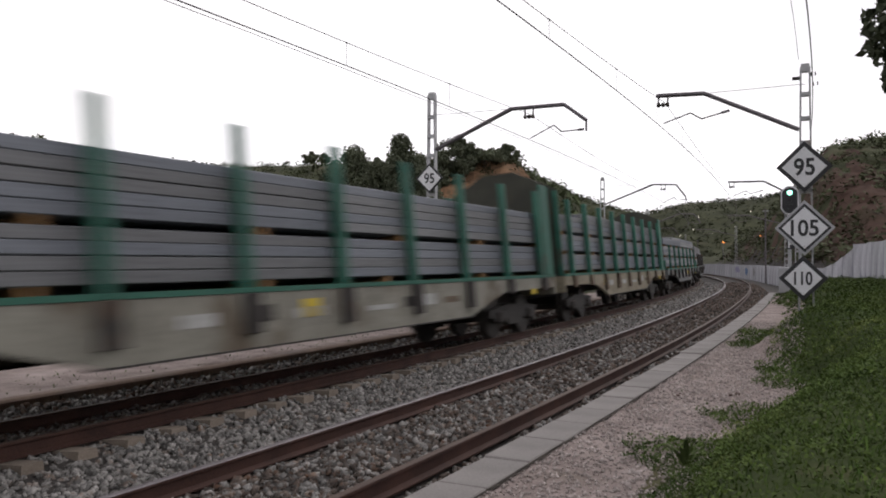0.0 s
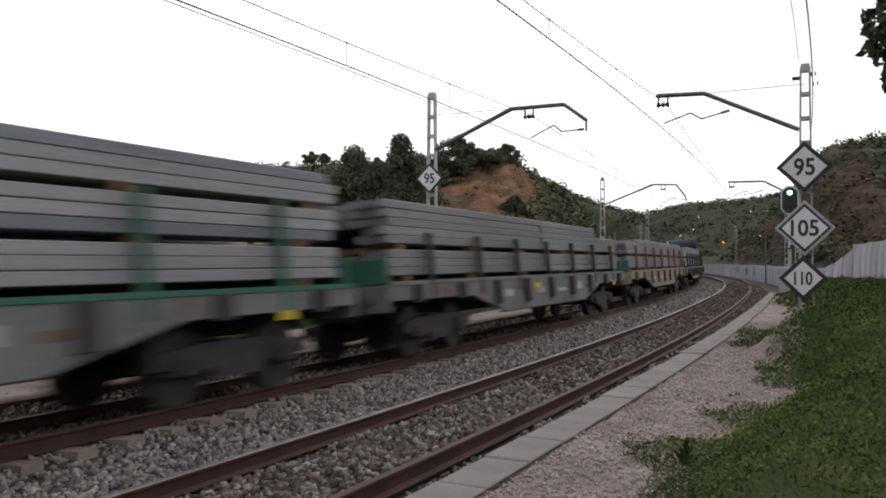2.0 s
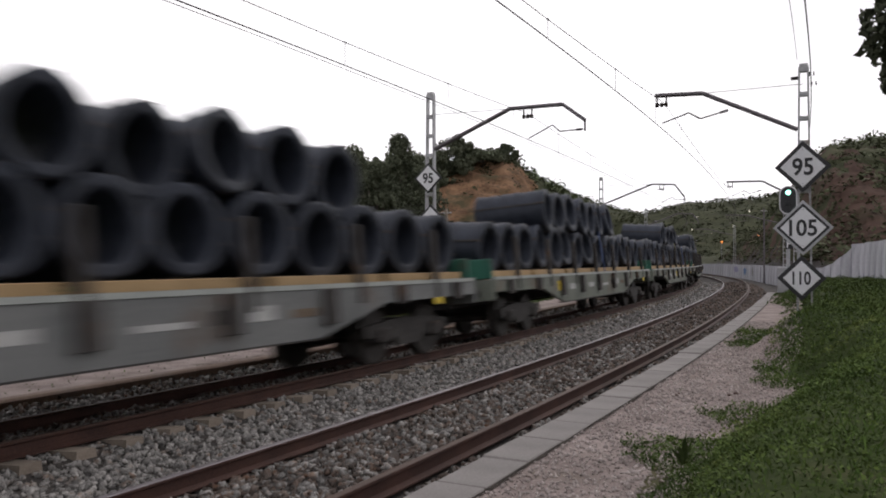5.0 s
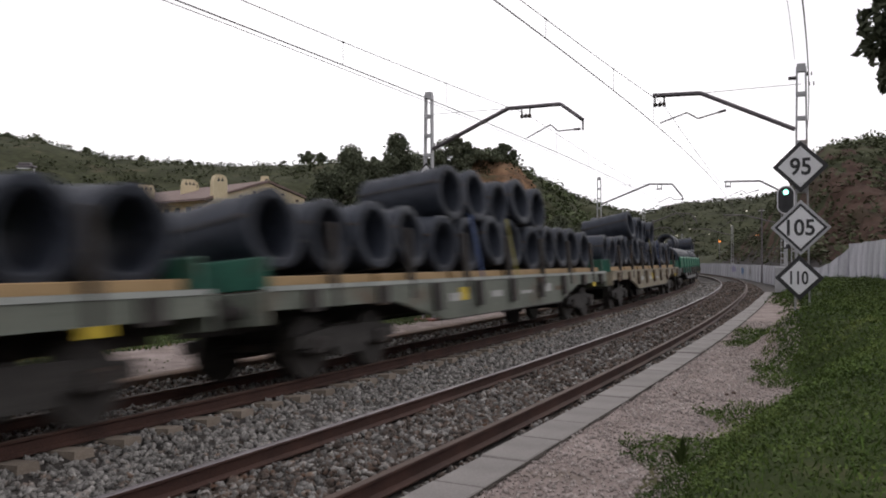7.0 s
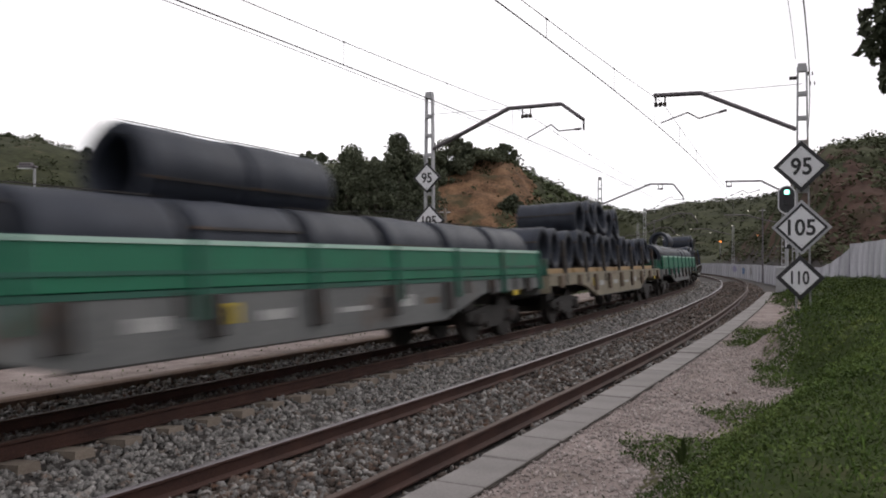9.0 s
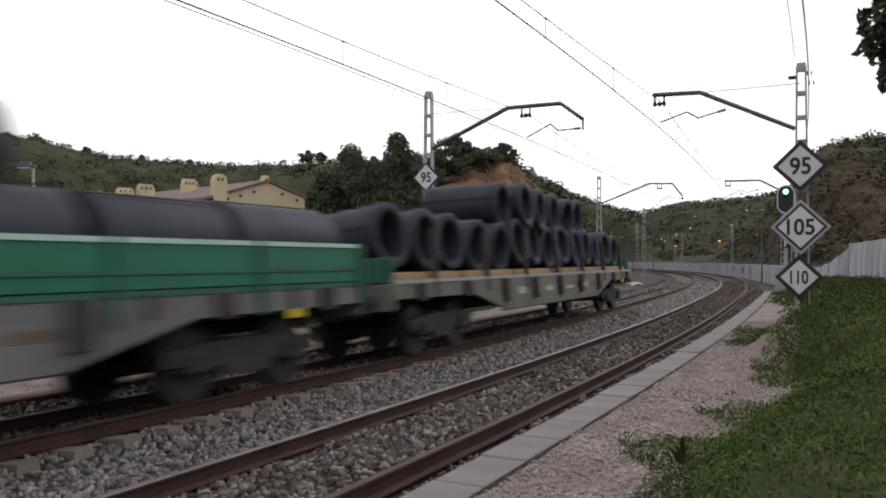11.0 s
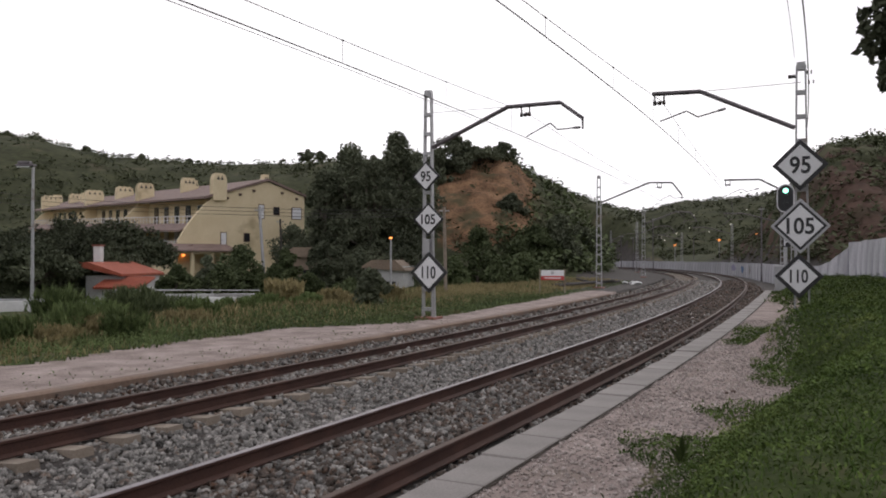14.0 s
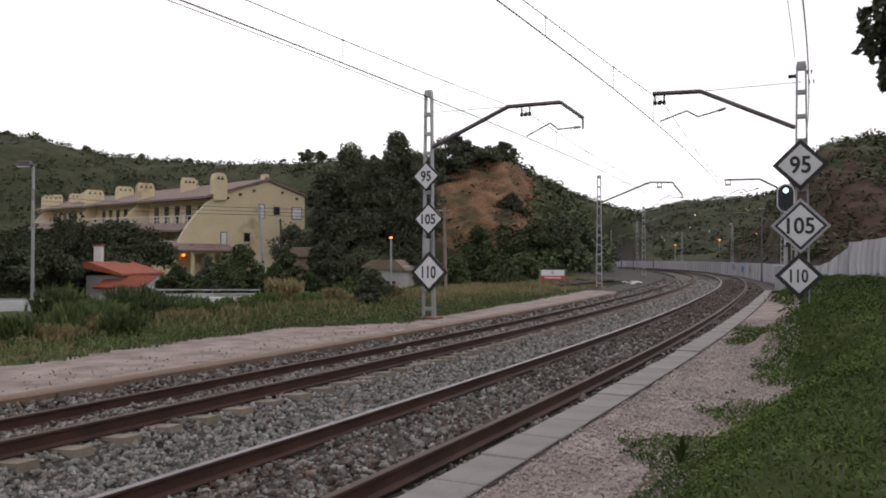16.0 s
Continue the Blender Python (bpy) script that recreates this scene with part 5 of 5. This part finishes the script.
def blob_points(blobs, n, rnd):
    """Points in the outer parts of lumpy ellipsoids (x, y, z, rx, ry, rz)."""
    bl = np.array(blobs, float)
    vol = bl[:, 3] * bl[:, 4] + bl[:, 4] * bl[:, 5] + bl[:, 3] * bl[:, 5]
    k = rnd.choice(len(bl), n, p=vol / vol.sum())
    d = rnd.normal(size=(n, 3))
    d /= np.linalg.norm(d, axis=1)[:, None]
    lump = 0.82 + 0.3 * np.sin(d[:, 0] * 5 + k * 2.1) * np.sin(d[:, 1] * 4 + k) * np.cos(d[:, 2] * 5 + k * 0.7)
    r = lump * rnd.uniform(0.45, 1.05, n) ** 0.5
    return bl[k, :3] + d * r[:, None] * bl[k, 3:6]


def crown_blobs(w, h, n, rnd, style):
    """Clumps that make up a crown of width w and height h, base at 0."""
    out = []
    for k in range(n):
        t = (k + rnd.uniform(0, 1)) / n
        if style == "umbrella":
            rad = 0.5 * w * math.sqrt(rnd.uniform(0, 1))
            z = h * (0.45 + 0.4 * (1 - (2 * rad / w) ** 2)) * rnd.uniform(0.75, 1.05)
        elif style == "cone":
            rad = 0.42 * w * (1 - t * 0.85) * rnd.uniform(0.2, 1)
            z = h * t
        else:
            z = h * (0.12 + 0.8 * t)
            rad = 0.42 * w * math.sin(math.pi * min(0.97, 0.25 + 0.72 * t)) * rnd.uniform(0.1, 1.1)
        a = rnd.uniform(0, 2 * math.pi)
        s = rnd.uniform(0.6, 1.15) * (w * 0.21 if style != "cone" else w * 0.2 * (1.1 - 0.75 * t))
        out.append((rad * math.cos(a), rad * math.sin(a), z, s, s, s * (0.6 if style == "umbrella" else 0.8)))
    return out


def tree(name, place, w, h, trunk_h, seed, leaf, style, label, leaves=2600, size=0.16, clumps=26):
    rnd = np.random.RandomState(seed)
    x, y, z = place
    t = tagged(new(name), label, "tree" if h > 3 else "bush")
    t.matrix_basis = pose(x, y, z)
    blobs = [(a, b, c + trunk_h, d * 0.72, e * 0.72, f * 0.8) for a, b, c, d, e, f in crown_blobs(w * 1.08, h - trunk_h, clumps * 2, rnd, style)]
    bm = bmesh.new()
    tube(bm, (0, 0, -0.4), (0.1, 0, max(0.5, trunk_h + (h - trunk_h) * 0.5)), 0.03 * h + 0.03, 8, 0.012 * h)
    for k in range(0, len(blobs), 3):
        bx, by, bz = blobs[k][:3]
        tube(bm, (0.05, 0, min(bz * 0.6, trunk_h + 0.3 * (h - trunk_h))), (bx * 0.85, by * 0.85, bz), 0.01 * h + 0.01, 5, 0.005 * h)
    part("trunk", bm, "bark", t)
    pts = blob_points(blobs, int(leaves * 2.2), rnd)
    v, f = leaf_quads(pts, size * 0.6, rnd, 0.25)
    me = fast_mesh("crown", v, f, leaf)
    c = new("crown", me)
    c.parent = t
    return t


def stand(u, vtop, vbase, d, wpx, seed, leaf, style, label, name="tree", trunk=0.2, **kw):
    """A tree or bush by its bearing, its top and foot, and its width."""
    x, y, ztop = ray(u, vtop, d)
    zb = min(height(x, y), ray(u, vbase, d)[2] + 1.0)
    h = ztop - zb
    return tree(name, (x, y, zb), wpx / FOC * d, h, h * trunk, seed, leaf, style, label, **kw)


PINE = "tall dark green pine with a ragged crown"
stand(618, 250, 490, 72, 145, 1, "leaf_dark", "oval", PINE, trunk=0.02, leaves=8000, size=0.24, clumps=46)
stand(574, 296, 490, 70, 84, 2, "leaf_dark", "oval", PINE, trunk=0.05, leaves=4500, size=0.24, clumps=30)
stand(706, 221, 490, 74, 110, 3, "leaf_dark", "oval", PINE, trunk=0.02, leaves=7000, size=0.24, clumps=44)
stand(658, 276, 490, 69, 135, 4, "leaf_dark", "oval", PINE, trunk=0.02, leaves=6500, size=0.24, clumps=36)
stand(735, 262, 480, 78, 115, 5, "leaf_dark", "oval", PINE, trunk=0.05, leaves=5000, size=0.25, clumps=34)
stand(805, 238, 300, 98, 95, 6, "leaf_dark", "oval", "dark pine on top of the cut bank", trunk=0.05, leaves=3000, size=0.3, clumps=24)
stand(850, 258, 310, 100, 70, 7, "leaf_dark", "umbrella", "dark pine on top of the cut bank", trunk=0.1, leaves=2200, size=0.3, clumps=20)
stand(889, 252, 300, 104, 46, 8, "leaf_dark", "oval", "dark pine on top of the cut bank", trunk=0.2, leaves=1600, size=0.3, clumps=16)
stand(775, 262, 330, 95, 60, 9, "leaf_dark", "oval", "dark pine on top of the cut bank", trunk=0.05, leaves=2200, size=0.3, clumps=20)
for k, (u, vt, vb, d, w) in enumerate(((40, 400, 520, 50, 190), (130, 378, 505, 53, 200), (215, 385, 500, 55, 150), (60, 430, 530, 44, 150), (180, 440, 500, 50, 100))):
    stand(u, vt, vb, d, w, 20 + k, "leaf_umbrella", "umbrella", "broad dark umbrella pine before the yellow house", trunk=0.1, leaves=5200, size=0.2, clumps=40)
for k, (u, vt, vb, d, w, lf) in enumerate(((312, 472, 515, 43, 75, "leaf_green"), (368, 450, 515, 46, 42, "leaf_dark"), (430, 432, 520, 48, 110, "leaf_green"), (490, 470, 520, 42, 70, "leaf_green"), (520, 398, 440, 66, 110, "leaf_dark"),
                                           (655, 478, 530, 31, 82, "leaf_dark"), (845, 400, 500, 62, 95, "leaf_green"), (930, 455, 505, 60, 80, "leaf_green"), (990, 380, 490, 80, 90, "leaf_dark"), (945, 400, 480, 78, 90, "leaf_green"),
                                           (905, 345, 400, 88, 60, "leaf_dark"), (1030, 400, 490, 92, 60, "leaf_dark"),                                            (620, 495, 525, 40, 60, "leaf_green"), (800, 455, 505, 55, 60, "leaf_green"), (880, 470, 505, 56, 70, "leaf_green"), (760, 480, 505, 60, 50, "leaf_dark"), (-30, 465, 520, 48, 120, "leaf_dark"), (60, 470, 520, 46, 130, "leaf_dark"), (130, 468, 515, 49, 130, "leaf_dark"), (235, 455, 510, 52, 110, "leaf_dark"), (545, 486, 522, 50, 60, "leaf_green"), (395, 470, 520, 45, 90, "leaf_green"), (590, 438, 492, 66, 110, "leaf_dark"), (640, 445, 492, 65, 100, "leaf_dark"), (715, 440, 492, 66, 100, "leaf_dark"), (700, 400, 492, 72, 110, "leaf_dark"), (572, 425, 500, 57, 70, "leaf_dark"), (505, 440, 512, 47, 60, "leaf_green"))):
    stand(u, vt, vb, d, w, 40 + k, lf, "oval", "dense round evergreen bush" if lf == "leaf_dark" else "loose green roadside bush", name="bush", trunk=0.02, leaves=2400, size=0.0028 * d + 0.03, clumps=22)


def broom(u, vtop, d, wpx, seed, leaf, label):
    """A feathery shrub of many thin upright twigs."""
    rnd = np.random.RandomState(seed)
    x, y, ztop = ray(u, vtop, d)
    g = height(x, y) - 0.05
    w, h, n = wpx / FOC * d, ztop - g, 2600
    t = tagged(new("shrub"), label, "shrub", "roadside shrubs")
    t.matrix_basis = pose(x, y, g)
    stems = 30
    k = rnd.randint(0, stems, n)
    ca, cr = rnd.uniform(0, 6.28, stems), rnd.uniform(0.05, 0.5, stems) ** 0.7
    ch = h * (1 - 0.75 * cr ** 2) * rnd.uniform(0.7, 1.05, stems)
    tt = rnd.uniform(0.15, 1.0, n)
    sp = w * 0.55
    px = np.cos(ca[k]) * cr[k] * sp * (0.35 + tt) + rnd.normal(0, 0.05 * w, n)
    py = np.sin(ca[k]) * cr[k] * sp * (0.35 + tt) + rnd.normal(0, 0.05 * w, n)
    pz = ch[k] * tt
    base = np.stack([px, py, pz], 1)
    out = np.stack([np.cos(ca[k]) * cr[k] * 0.5 + rnd.normal(0, 0.25, n), np.sin(ca[k]) * cr[k] * 0.5 + rnd.normal(0, 0.25, n), np.full(n, 1.0)], 1) * (h * 0.2)
    side = rnd.normal(size=(n, 3)) * 0.008 * d * 0.12
    v = np.stack([base - side, base + side, base + out], 1).reshape(-1, 3)
    c = new("foliage", fast_mesh("foliage", v, np.arange(3 * n).reshape(-1, 3), leaf))
    c.parent = t
    part("stem", tube(bmesh.new(), (0, 0, -0.1), (0, 0, h * 0.5), 0.03, 6, 0.01), "bark", t)


for k, (u, vt, d, w, lf) in enumerate(((105, 508, 22, 110, "weed_pale"), (20, 562, 20, 120, "straw"), (95, 575, 17, 130, "straw"), (165, 560, 19, 110, "straw"), (330, 548, 23, 90, "straw"), (640, 530, 33, 80, "straw"), (240, 508, 24, 120, "leaf_green"), (285, 516, 26, 90, "leaf_green"), (180, 532, 21, 110, "weed_pale"), (345, 528, 25, 100, "weed_pale"), (130, 540, 19, 110, "weed_pale"),
                                       (500, 492, 34, 90, "straw"), (420, 526, 30, 80, "weed_pale"), (590, 512, 33, 70, "straw"), (545, 520, 32, 60, "weed_pale"), (470, 520, 31, 70, "weed_pale"), (220, 550, 18, 90, "weed_pale"), (40, 560, 17, 110, "weed_pale"), (690, 505, 34, 60, "straw"))):
    broom(u, vt, d, w, 90 + k, lf, "feathery dry yellow shrub in the tall grass" if lf == "straw" else "feathery green shrub in the tall grass")
for k, (u, vt, vb, w) in enumerate(((150, 260, 278, 20), (128, 264, 278, 12), (545, 267, 290, 34), (566, 269, 288, 26), (250, 274, 284, 12), (335, 282, 290, 10), (620, 262, 290, 40), (660, 276, 290, 20), (10, 236, 250, 30), (60, 242, 252, 24))):
    stand(u, vt, vb, 262, w, 120 + k, "leaf_dark", "oval", "dark tree on the skyline of the far ridge", trunk=0.1, leaves=500, size=0.75, clumps=10)
x, y, z = ray(1674, 30, 15.0)
tree("tree", (x, y, 0.6), 3.1, 10.0, 4.1, 77, "leaf_dark", "oval", "dark conifer beside the platform", leaves=12000, size=0.17, clumps=70)


def scrub():
    """Shrubs over the hills."""
    rnd = np.random.RandomState(11)
    for name, n, r0, r1, u0, u1, rad, leaf, per, lab in (("hill_scrub", 4200, 125, 300, -250, 1190, (0.5, 1.6), "leaf_olive", 17, "low olive-green scrub over the far ridge"),
                                                         ("hill_scrub", 2200, 260, 470, 820, 1500, (0.9, 2.2), "leaf_olive", 16, "low olive-green scrub on the distant hill"),
                                                         ("hill_scrub", 800, 62, 135, 930, 1180, (0.4, 1.4), "leaf_green", 60, "green scrub on the slope beside the cut bank"),
                                                         ("hill_scrub", 900, 66, 112, 800, 1000, (0.2, 1.0), "leaf_olive", 40, "scattered scrub on the orange cut bank"),
                                                         ("hill_scrub", 70, 64, 84, 850, 1000, (0.6, 1.3), "leaf_green", 120, "green bushes at the foot of the cut bank"),
                                                         ("hill_scrub", 1700, 62, 140, 1200, 1800, (0.4, 1.4), "leaf_olive", 50, "dark scrub on the brown hillside")):
        u = rnd.uniform(u0, u1, n)
        d = rnd.uniform(r0, r1, n)
        X, Y = (u - 784) / FOC * d, d
        Z, s, la = terrain(X, Y)
        ok = (Z > (0.2 if leaf == "leaf_green" else 1.5)) & (np.abs(la + 2) > 10)
        X, Y, Z = X[ok], Y[ok], Z[ok]
        R = rnd.uniform(*rad, len(X)) * rnd.choice([1, 1, 1, 1.5], len(X))
        blobs = np.stack([X, Y, Z + R * 0.25, R, R, R * 0.75], 1)
        k = np.repeat(np.arange(len(blobs)), per)
        dirs = rnd.normal(size=(len(k), 3))
        dirs /= np.linalg.norm(dirs, axis=1)[:, None]
        pts = blobs[k, :3] + dirs * blobs[k, 3:6] * rnd.uniform(0.5, 1.05, (len(k), 1))
        v, f = leaf_quads(pts, R[k] * (0.18 if per > 35 else 0.28), rnd, 1.0)
        tagged(new(name, fast_mesh(name, v, f, leaf)), lab, "scrub", kind="stuff")


scrub()


def blades(name, s, la, tall, wide, leaf, seed, label, lean=0.5):
    """Grass blades, each a bent pair of faces."""
    rnd = np.random.RandomState(seed)
    h = np.interp(s, ARC, HEAD)
    X, Y = np.interp(s, ARC, TX) + la * np.cos(h), np.interp(s, ARC, TY) - la * np.sin(h)
    Z = terrain(X, Y)[0] - 0.02 + soft_bumps(X, Y, la)
    n = len(X)
    a = rnd.uniform(0, 2 * np.pi, n)
    b = rnd.uniform(0, 2 * np.pi, n)
    tl, w = tall * rnd.uniform(0.5, 1.3, n), wide * rnd.uniform(0.7, 1.3, n)
    le = lean * rnd.uniform(0.2, 1.2, n) * tl
    base = np.stack([X, Y, Z], 1)
    side = np.stack([np.cos(a), np.sin(a), 0 * a], 1) * w[:, None]
    out = np.stack([np.cos(b), np.sin(b), 0 * b], 1) * le[:, None]
    up = np.stack([0 * a, 0 * a, tl], 1)
    v = np.stack([base - side * 0.6, base + side * 0.6, base + out * 0.4 + up * 0.6 + side, base + out * 0.4 + up * 0.6 - side, base + out + up * 0.95], 1).reshape(-1, 3)
    k = 5 * np.arange(n)[:, None]
    f = np.concatenate([k + np.array([0, 1, 2]), k + np.array([0, 2, 3]), k + np.array([3, 2, 4])]).reshape(-1, 3)
    tagged(new(name, fast_mesh(name, v, f, leaf)), label, "grass", kind="stuff")


def grass():
    rnd = np.random.RandomState(21)
    for k, (s0, s1, n, tall, wide) in enumerate(((3, 12, 26000, 0.075, 0.004), (12, 22, 14000, 0.08, 0.007), (22, 48, 8000, 0.1, 0.014))):
        s, la = rnd.uniform(s0, s1, n), rnd.uniform(2.0, 8.5, n)
        edge = grass_line(s) + np.array([0.7 * noise.noise(Vector((a * 0.9, b * 1.1, 3))) + 0.3 * noise.noise(Vector((a * 4, b * 4, 8))) for a, b in zip(s, la)])
        keep = (la > edge) | (rnd.uniform(0, 1, n) < 0.005)
        s, la = s[keep], la[keep]
        clump = np.array([noise.noise(Vector((a * 2.2, b * 2.2, 9))) for a, b in zip(s, la)])
        blades("grass", s, la, tall * (1 + 0.7 * clump), wide, "grass", 30 + k, "lush low green weeds and grass on the bank", 0.9)
    for k, (s0, s1, n, size, tall) in enumerate(((3, 9, 80000, 0.0115, 0.10), (9, 15, 50000, 0.0165, 0.12), (15, 26, 40000, 0.024, 0.14), (26, 47, 22000, 0.04, 0.16))):
        s, la = rnd.uniform(s0, s1, n), rnd.uniform(2.0, 8.5, n)
        edge = grass_line(s) + np.array([0.7 * noise.noise(Vector((a * 0.9, b * 1.1, 3))) + 0.3 * noise.noise(Vector((a * 4, b * 4, 8))) for a, b in zip(s, la)])
        la0 = la
        s, la = s[la > edge], la[la > edge]
        h = np.interp(s, ARC, HEAD)
        X, Y = np.interp(s, ARC, TX) + la * np.cos(h), np.interp(s, ARC, TY) - la * np.sin(h)
        lump = np.array([noise.noise(Vector((a * 2.6, b * 2.6, 19))) + 0.5 * noise.noise(Vector((a * 7, b * 7, 2))) for a, b in zip(s, la)])
        mound = np.array([noise.noise(Vector((a * 0.9, b * 1.2, 31))) for a, b in zip(s, la)])
        Z = terrain(X, Y)[0] + soft_bumps(X, Y, la) + np.clip(mound, 0, 1) * 0.16 * np.clip(la - edge[la0 > edge], 0, 1) + tall * (0.5 + 0.9 * lump) * rnd.uniform(0.2, 1.1, len(X))
        v, f = leaf_quads(np.stack([X, Y, Z], 1), size, rnd, 0.55)
        tagged(new("clover", fast_mesh("clover", v, f, "clover")), "low leafy green clover and weeds on the bank", "grass", kind="stuff")
    for s0, s1, n, size in ((4, 16, 30000, 0.018), (16, 40, 24000, 0.032)):
        s, la = rnd.uniform(s0, s1, n), -rnd.uniform(6.3, 11, n)
        edge = path_edge(s) + np.array([0.3 * noise.noise(Vector((a * 0.8, b * 0.8, 3))) + 0.25 * noise.noise(Vector((a * 3, b * 3, 1))) for a, b in zip(s, la)])
        s, la = s[-la > edge], la[-la > edge]
        h = np.interp(s, ARC, HEAD)
        X, Y = np.interp(s, ARC, TX) + la * np.cos(h), np.interp(s, ARC, TY) - la * np.sin(h)
        lump = np.array([noise.noise(Vector((a * 1.3, b * 1.3, 19))) + 0.5 * noise.noise(Vector((a * 5, b * 5, 2))) for a, b in zip(s, la)])
        Z = terrain(X, Y)[0] + soft_bumps(X, Y, la) + (0.08 + np.clip(-la - 6.8, 0, 2) * 0.1) * (0.7 + 0.8 * lump) * rnd.uniform(0.1, 1.15, len(X))
        v, f = leaf_quads(np.stack([X, Y, Z], 1), size, rnd, 0.4)
        tagged(new("clover", fast_mesh("clover", v, f, "weed_pale")), "leafy green weeds beside the far platform edge", "grass", kind="stuff")
    n = 42000
    s, la = rnd.uniform(2, 70, n) ** 1.0, -rnd.uniform(6.2, 18, n)
    edge = path_edge(s) + np.array([0.3 * noise.noise(Vector((a * 0.8, b * 0.8, 3))) for a, b in zip(s, la)])
    ok = -la > edge
    s, la = s[ok], la[ok]
    patch = np.array([noise.noise(Vector((a * 0.22, b * 0.3, 14))) for a, b in zip(s, la)])
    tallness = np.clip((-la - 7) * 0.085, 0.08, 0.45)
    dry = (patch + rnd.normal(0, 0.25, len(s)) + np.clip((s - 21) * 0.035, -0.1, 0.4)) > 0.06
    dry &= -la > 8.6
    blades("grass", s[~dry], la[~dry], tallness[~dry] * 0.85, 0.017, "weed_pale", 41, "tall green grass beside the far platform edge", 0.5)
    blades("dry_grass", s[dry], la[dry], tallness[dry], 0.016, "straw", 42, "tall dry yellow grass before the houses", 0.5)
    n = 420
    s, la = rnd.uniform(4, 24, n), -rnd.uniform(5.9, 7.4, n)
    blades("grass", s, la, np.full(n, 0.05), 0.012, "grass", 43, "sparse weeds on the gravel path", 0.9)


grass()


def weed_plant():
    """A larger leafy weed at the edge of the gravel."""
    d = 6.6
    x, y, z = ray(1205, 800, d)
    w = tagged(new("weed"), "leafy green weed at the edge of the grass", "plant")
    w.matrix_basis = pose(x, y, height(x, y) - 0.02)
    rnd = np.random.RandomState(6)
    for k in range(14):
        a = rnd.uniform(0, 2 * math.pi)
        rise = rnd.uniform(0.12, 0.3)
        o = rnd.uniform(0.08, 0.24)
        base, tip = Vector((0, 0, 0)), Vector((o * math.cos(a), o * math.sin(a), rise))
        side = Vector((-math.sin(a), math.cos(a), 0)) * 0.022
        mid = tip * 0.55 + Vector((0, 0, 0.03))
        raw("leaf", [base, mid - side, tip, mid + side, mid + Vector((0, 0, 0.008))], [(0, 1, 4), (1, 2, 4), (2, 3, 4), (3, 0, 4)], "weed_pale", w)


weed_plant()


def pebbles():
    rnd = random.Random(9)
    for u, v, sz in ((1192, 691, 0.032), (1297, 688, 0.036), (1285, 690, 0.026), (1196, 688, 0.022)):
        d = FOC * (1.789 - 0.12) / (v - 458.3)
        x, y, z = ray(u, v, d)
        bm = bmesh.new()
        bmesh.ops.create_icosphere(bm, subdivisions=2, radius=sz)
        for q in bm.verts:
            q.co *= rnd.uniform(0.8, 1.15)
            q.co.z *= 0.6
        ob = part("stone", bm, "brown")
        ob.matrix_basis = pose(x, y, height(x, y) + sz * 0.3)
        tagged(ob, "dark loose stone lying on the pink gravel", "stone", "loose stones")
    rs = np.random.RandomState(12)
    n = 22000
    s, la = 4 + 22 * rs.uniform(0, 1, n) ** 1.4, rs.uniform(1.8, 3.9, n)
    ok = (la > kerb_line(s) + 0.45) & (la < grass_line(s) + 0.5)
    s, la = s[ok], la[ok]
    h = np.interp(s, ARC, HEAD)
    X, Y = np.interp(s, ARC, TX) + la * np.cos(h), np.interp(s, ARC, TY) - la * np.sin(h)
    Z = terrain(X, Y)[0] + soft_bumps(X, Y, la)
    n = len(X)
    size = rs.uniform(0.006, 0.02, n) * rs.choice([0.7, 1, 1, 1.6], n)
    octa = np.array([(1, 0, 0), (-1, 0, 0), (0, 1, 0), (0, -1, 0), (0, 0, 1), (0, 0, -1)], float)
    tris = np.array([(0, 2, 4), (2, 1, 4), (1, 3, 4), (3, 0, 4), (2, 0, 5), (1, 2, 5), (3, 1, 5), (0, 3, 5)])
    v = octa[None] * rs.uniform(0.6, 1.2, (n, 6, 3)) * size[:, None, None] + np.stack([X, Y, Z + 0.006], 1)[:, None]
    tagged(new("gravel", fast_mesh("gravel", v.reshape(-1, 3), (tris[None] + 6 * np.arange(n)[:, None, None]).reshape(-1, 3), "pebble")), "small pinkish gravel strewn beside the kerb", "gravel", kind="stuff")


M["pebble"] = material("pink_pebbles", (0.2, 0.165, 0.15), (0.52, 0.455, 0.425), 0.9, scale=2, fine=30, random_tint=0.5)
pebbles()


def far_lights():
    g = tagged(new("village_lights"), "tiny lit lamps scattered on the distant hillside", "lamps")
    for u, v, r in ((1230, 380, 0.5), (1221, 402, 0.45), (1198, 413, 0.4), (1218, 418, 0.35), (1171, 421, 0.35), (1176, 425, 0.3), (1255, 409, 0.35), (1294, 396, 0.4), (1322, 370, 0.5)):
        d = 300.0
        for dd in np.linspace(120, 420, 120):
            x, y, z = ray(u, v, dd)
            if height(x, y) > z - 1.0:
                d = dd - 3
                break
        bm = bmesh.new()
        bmesh.ops.create_icosphere(bm, subdivisions=1, radius=r * d / 820)
        ob = part("lamp", bm, "lamp_white", g)
        ob.matrix_basis = pose(*ray(u, v, d))


far_lights()


def motions():
    for thing, rows, local in CARRIED:
        walk(thing, [(t, m @ local) for t, m in rows] if local is not None else rows)


motions()
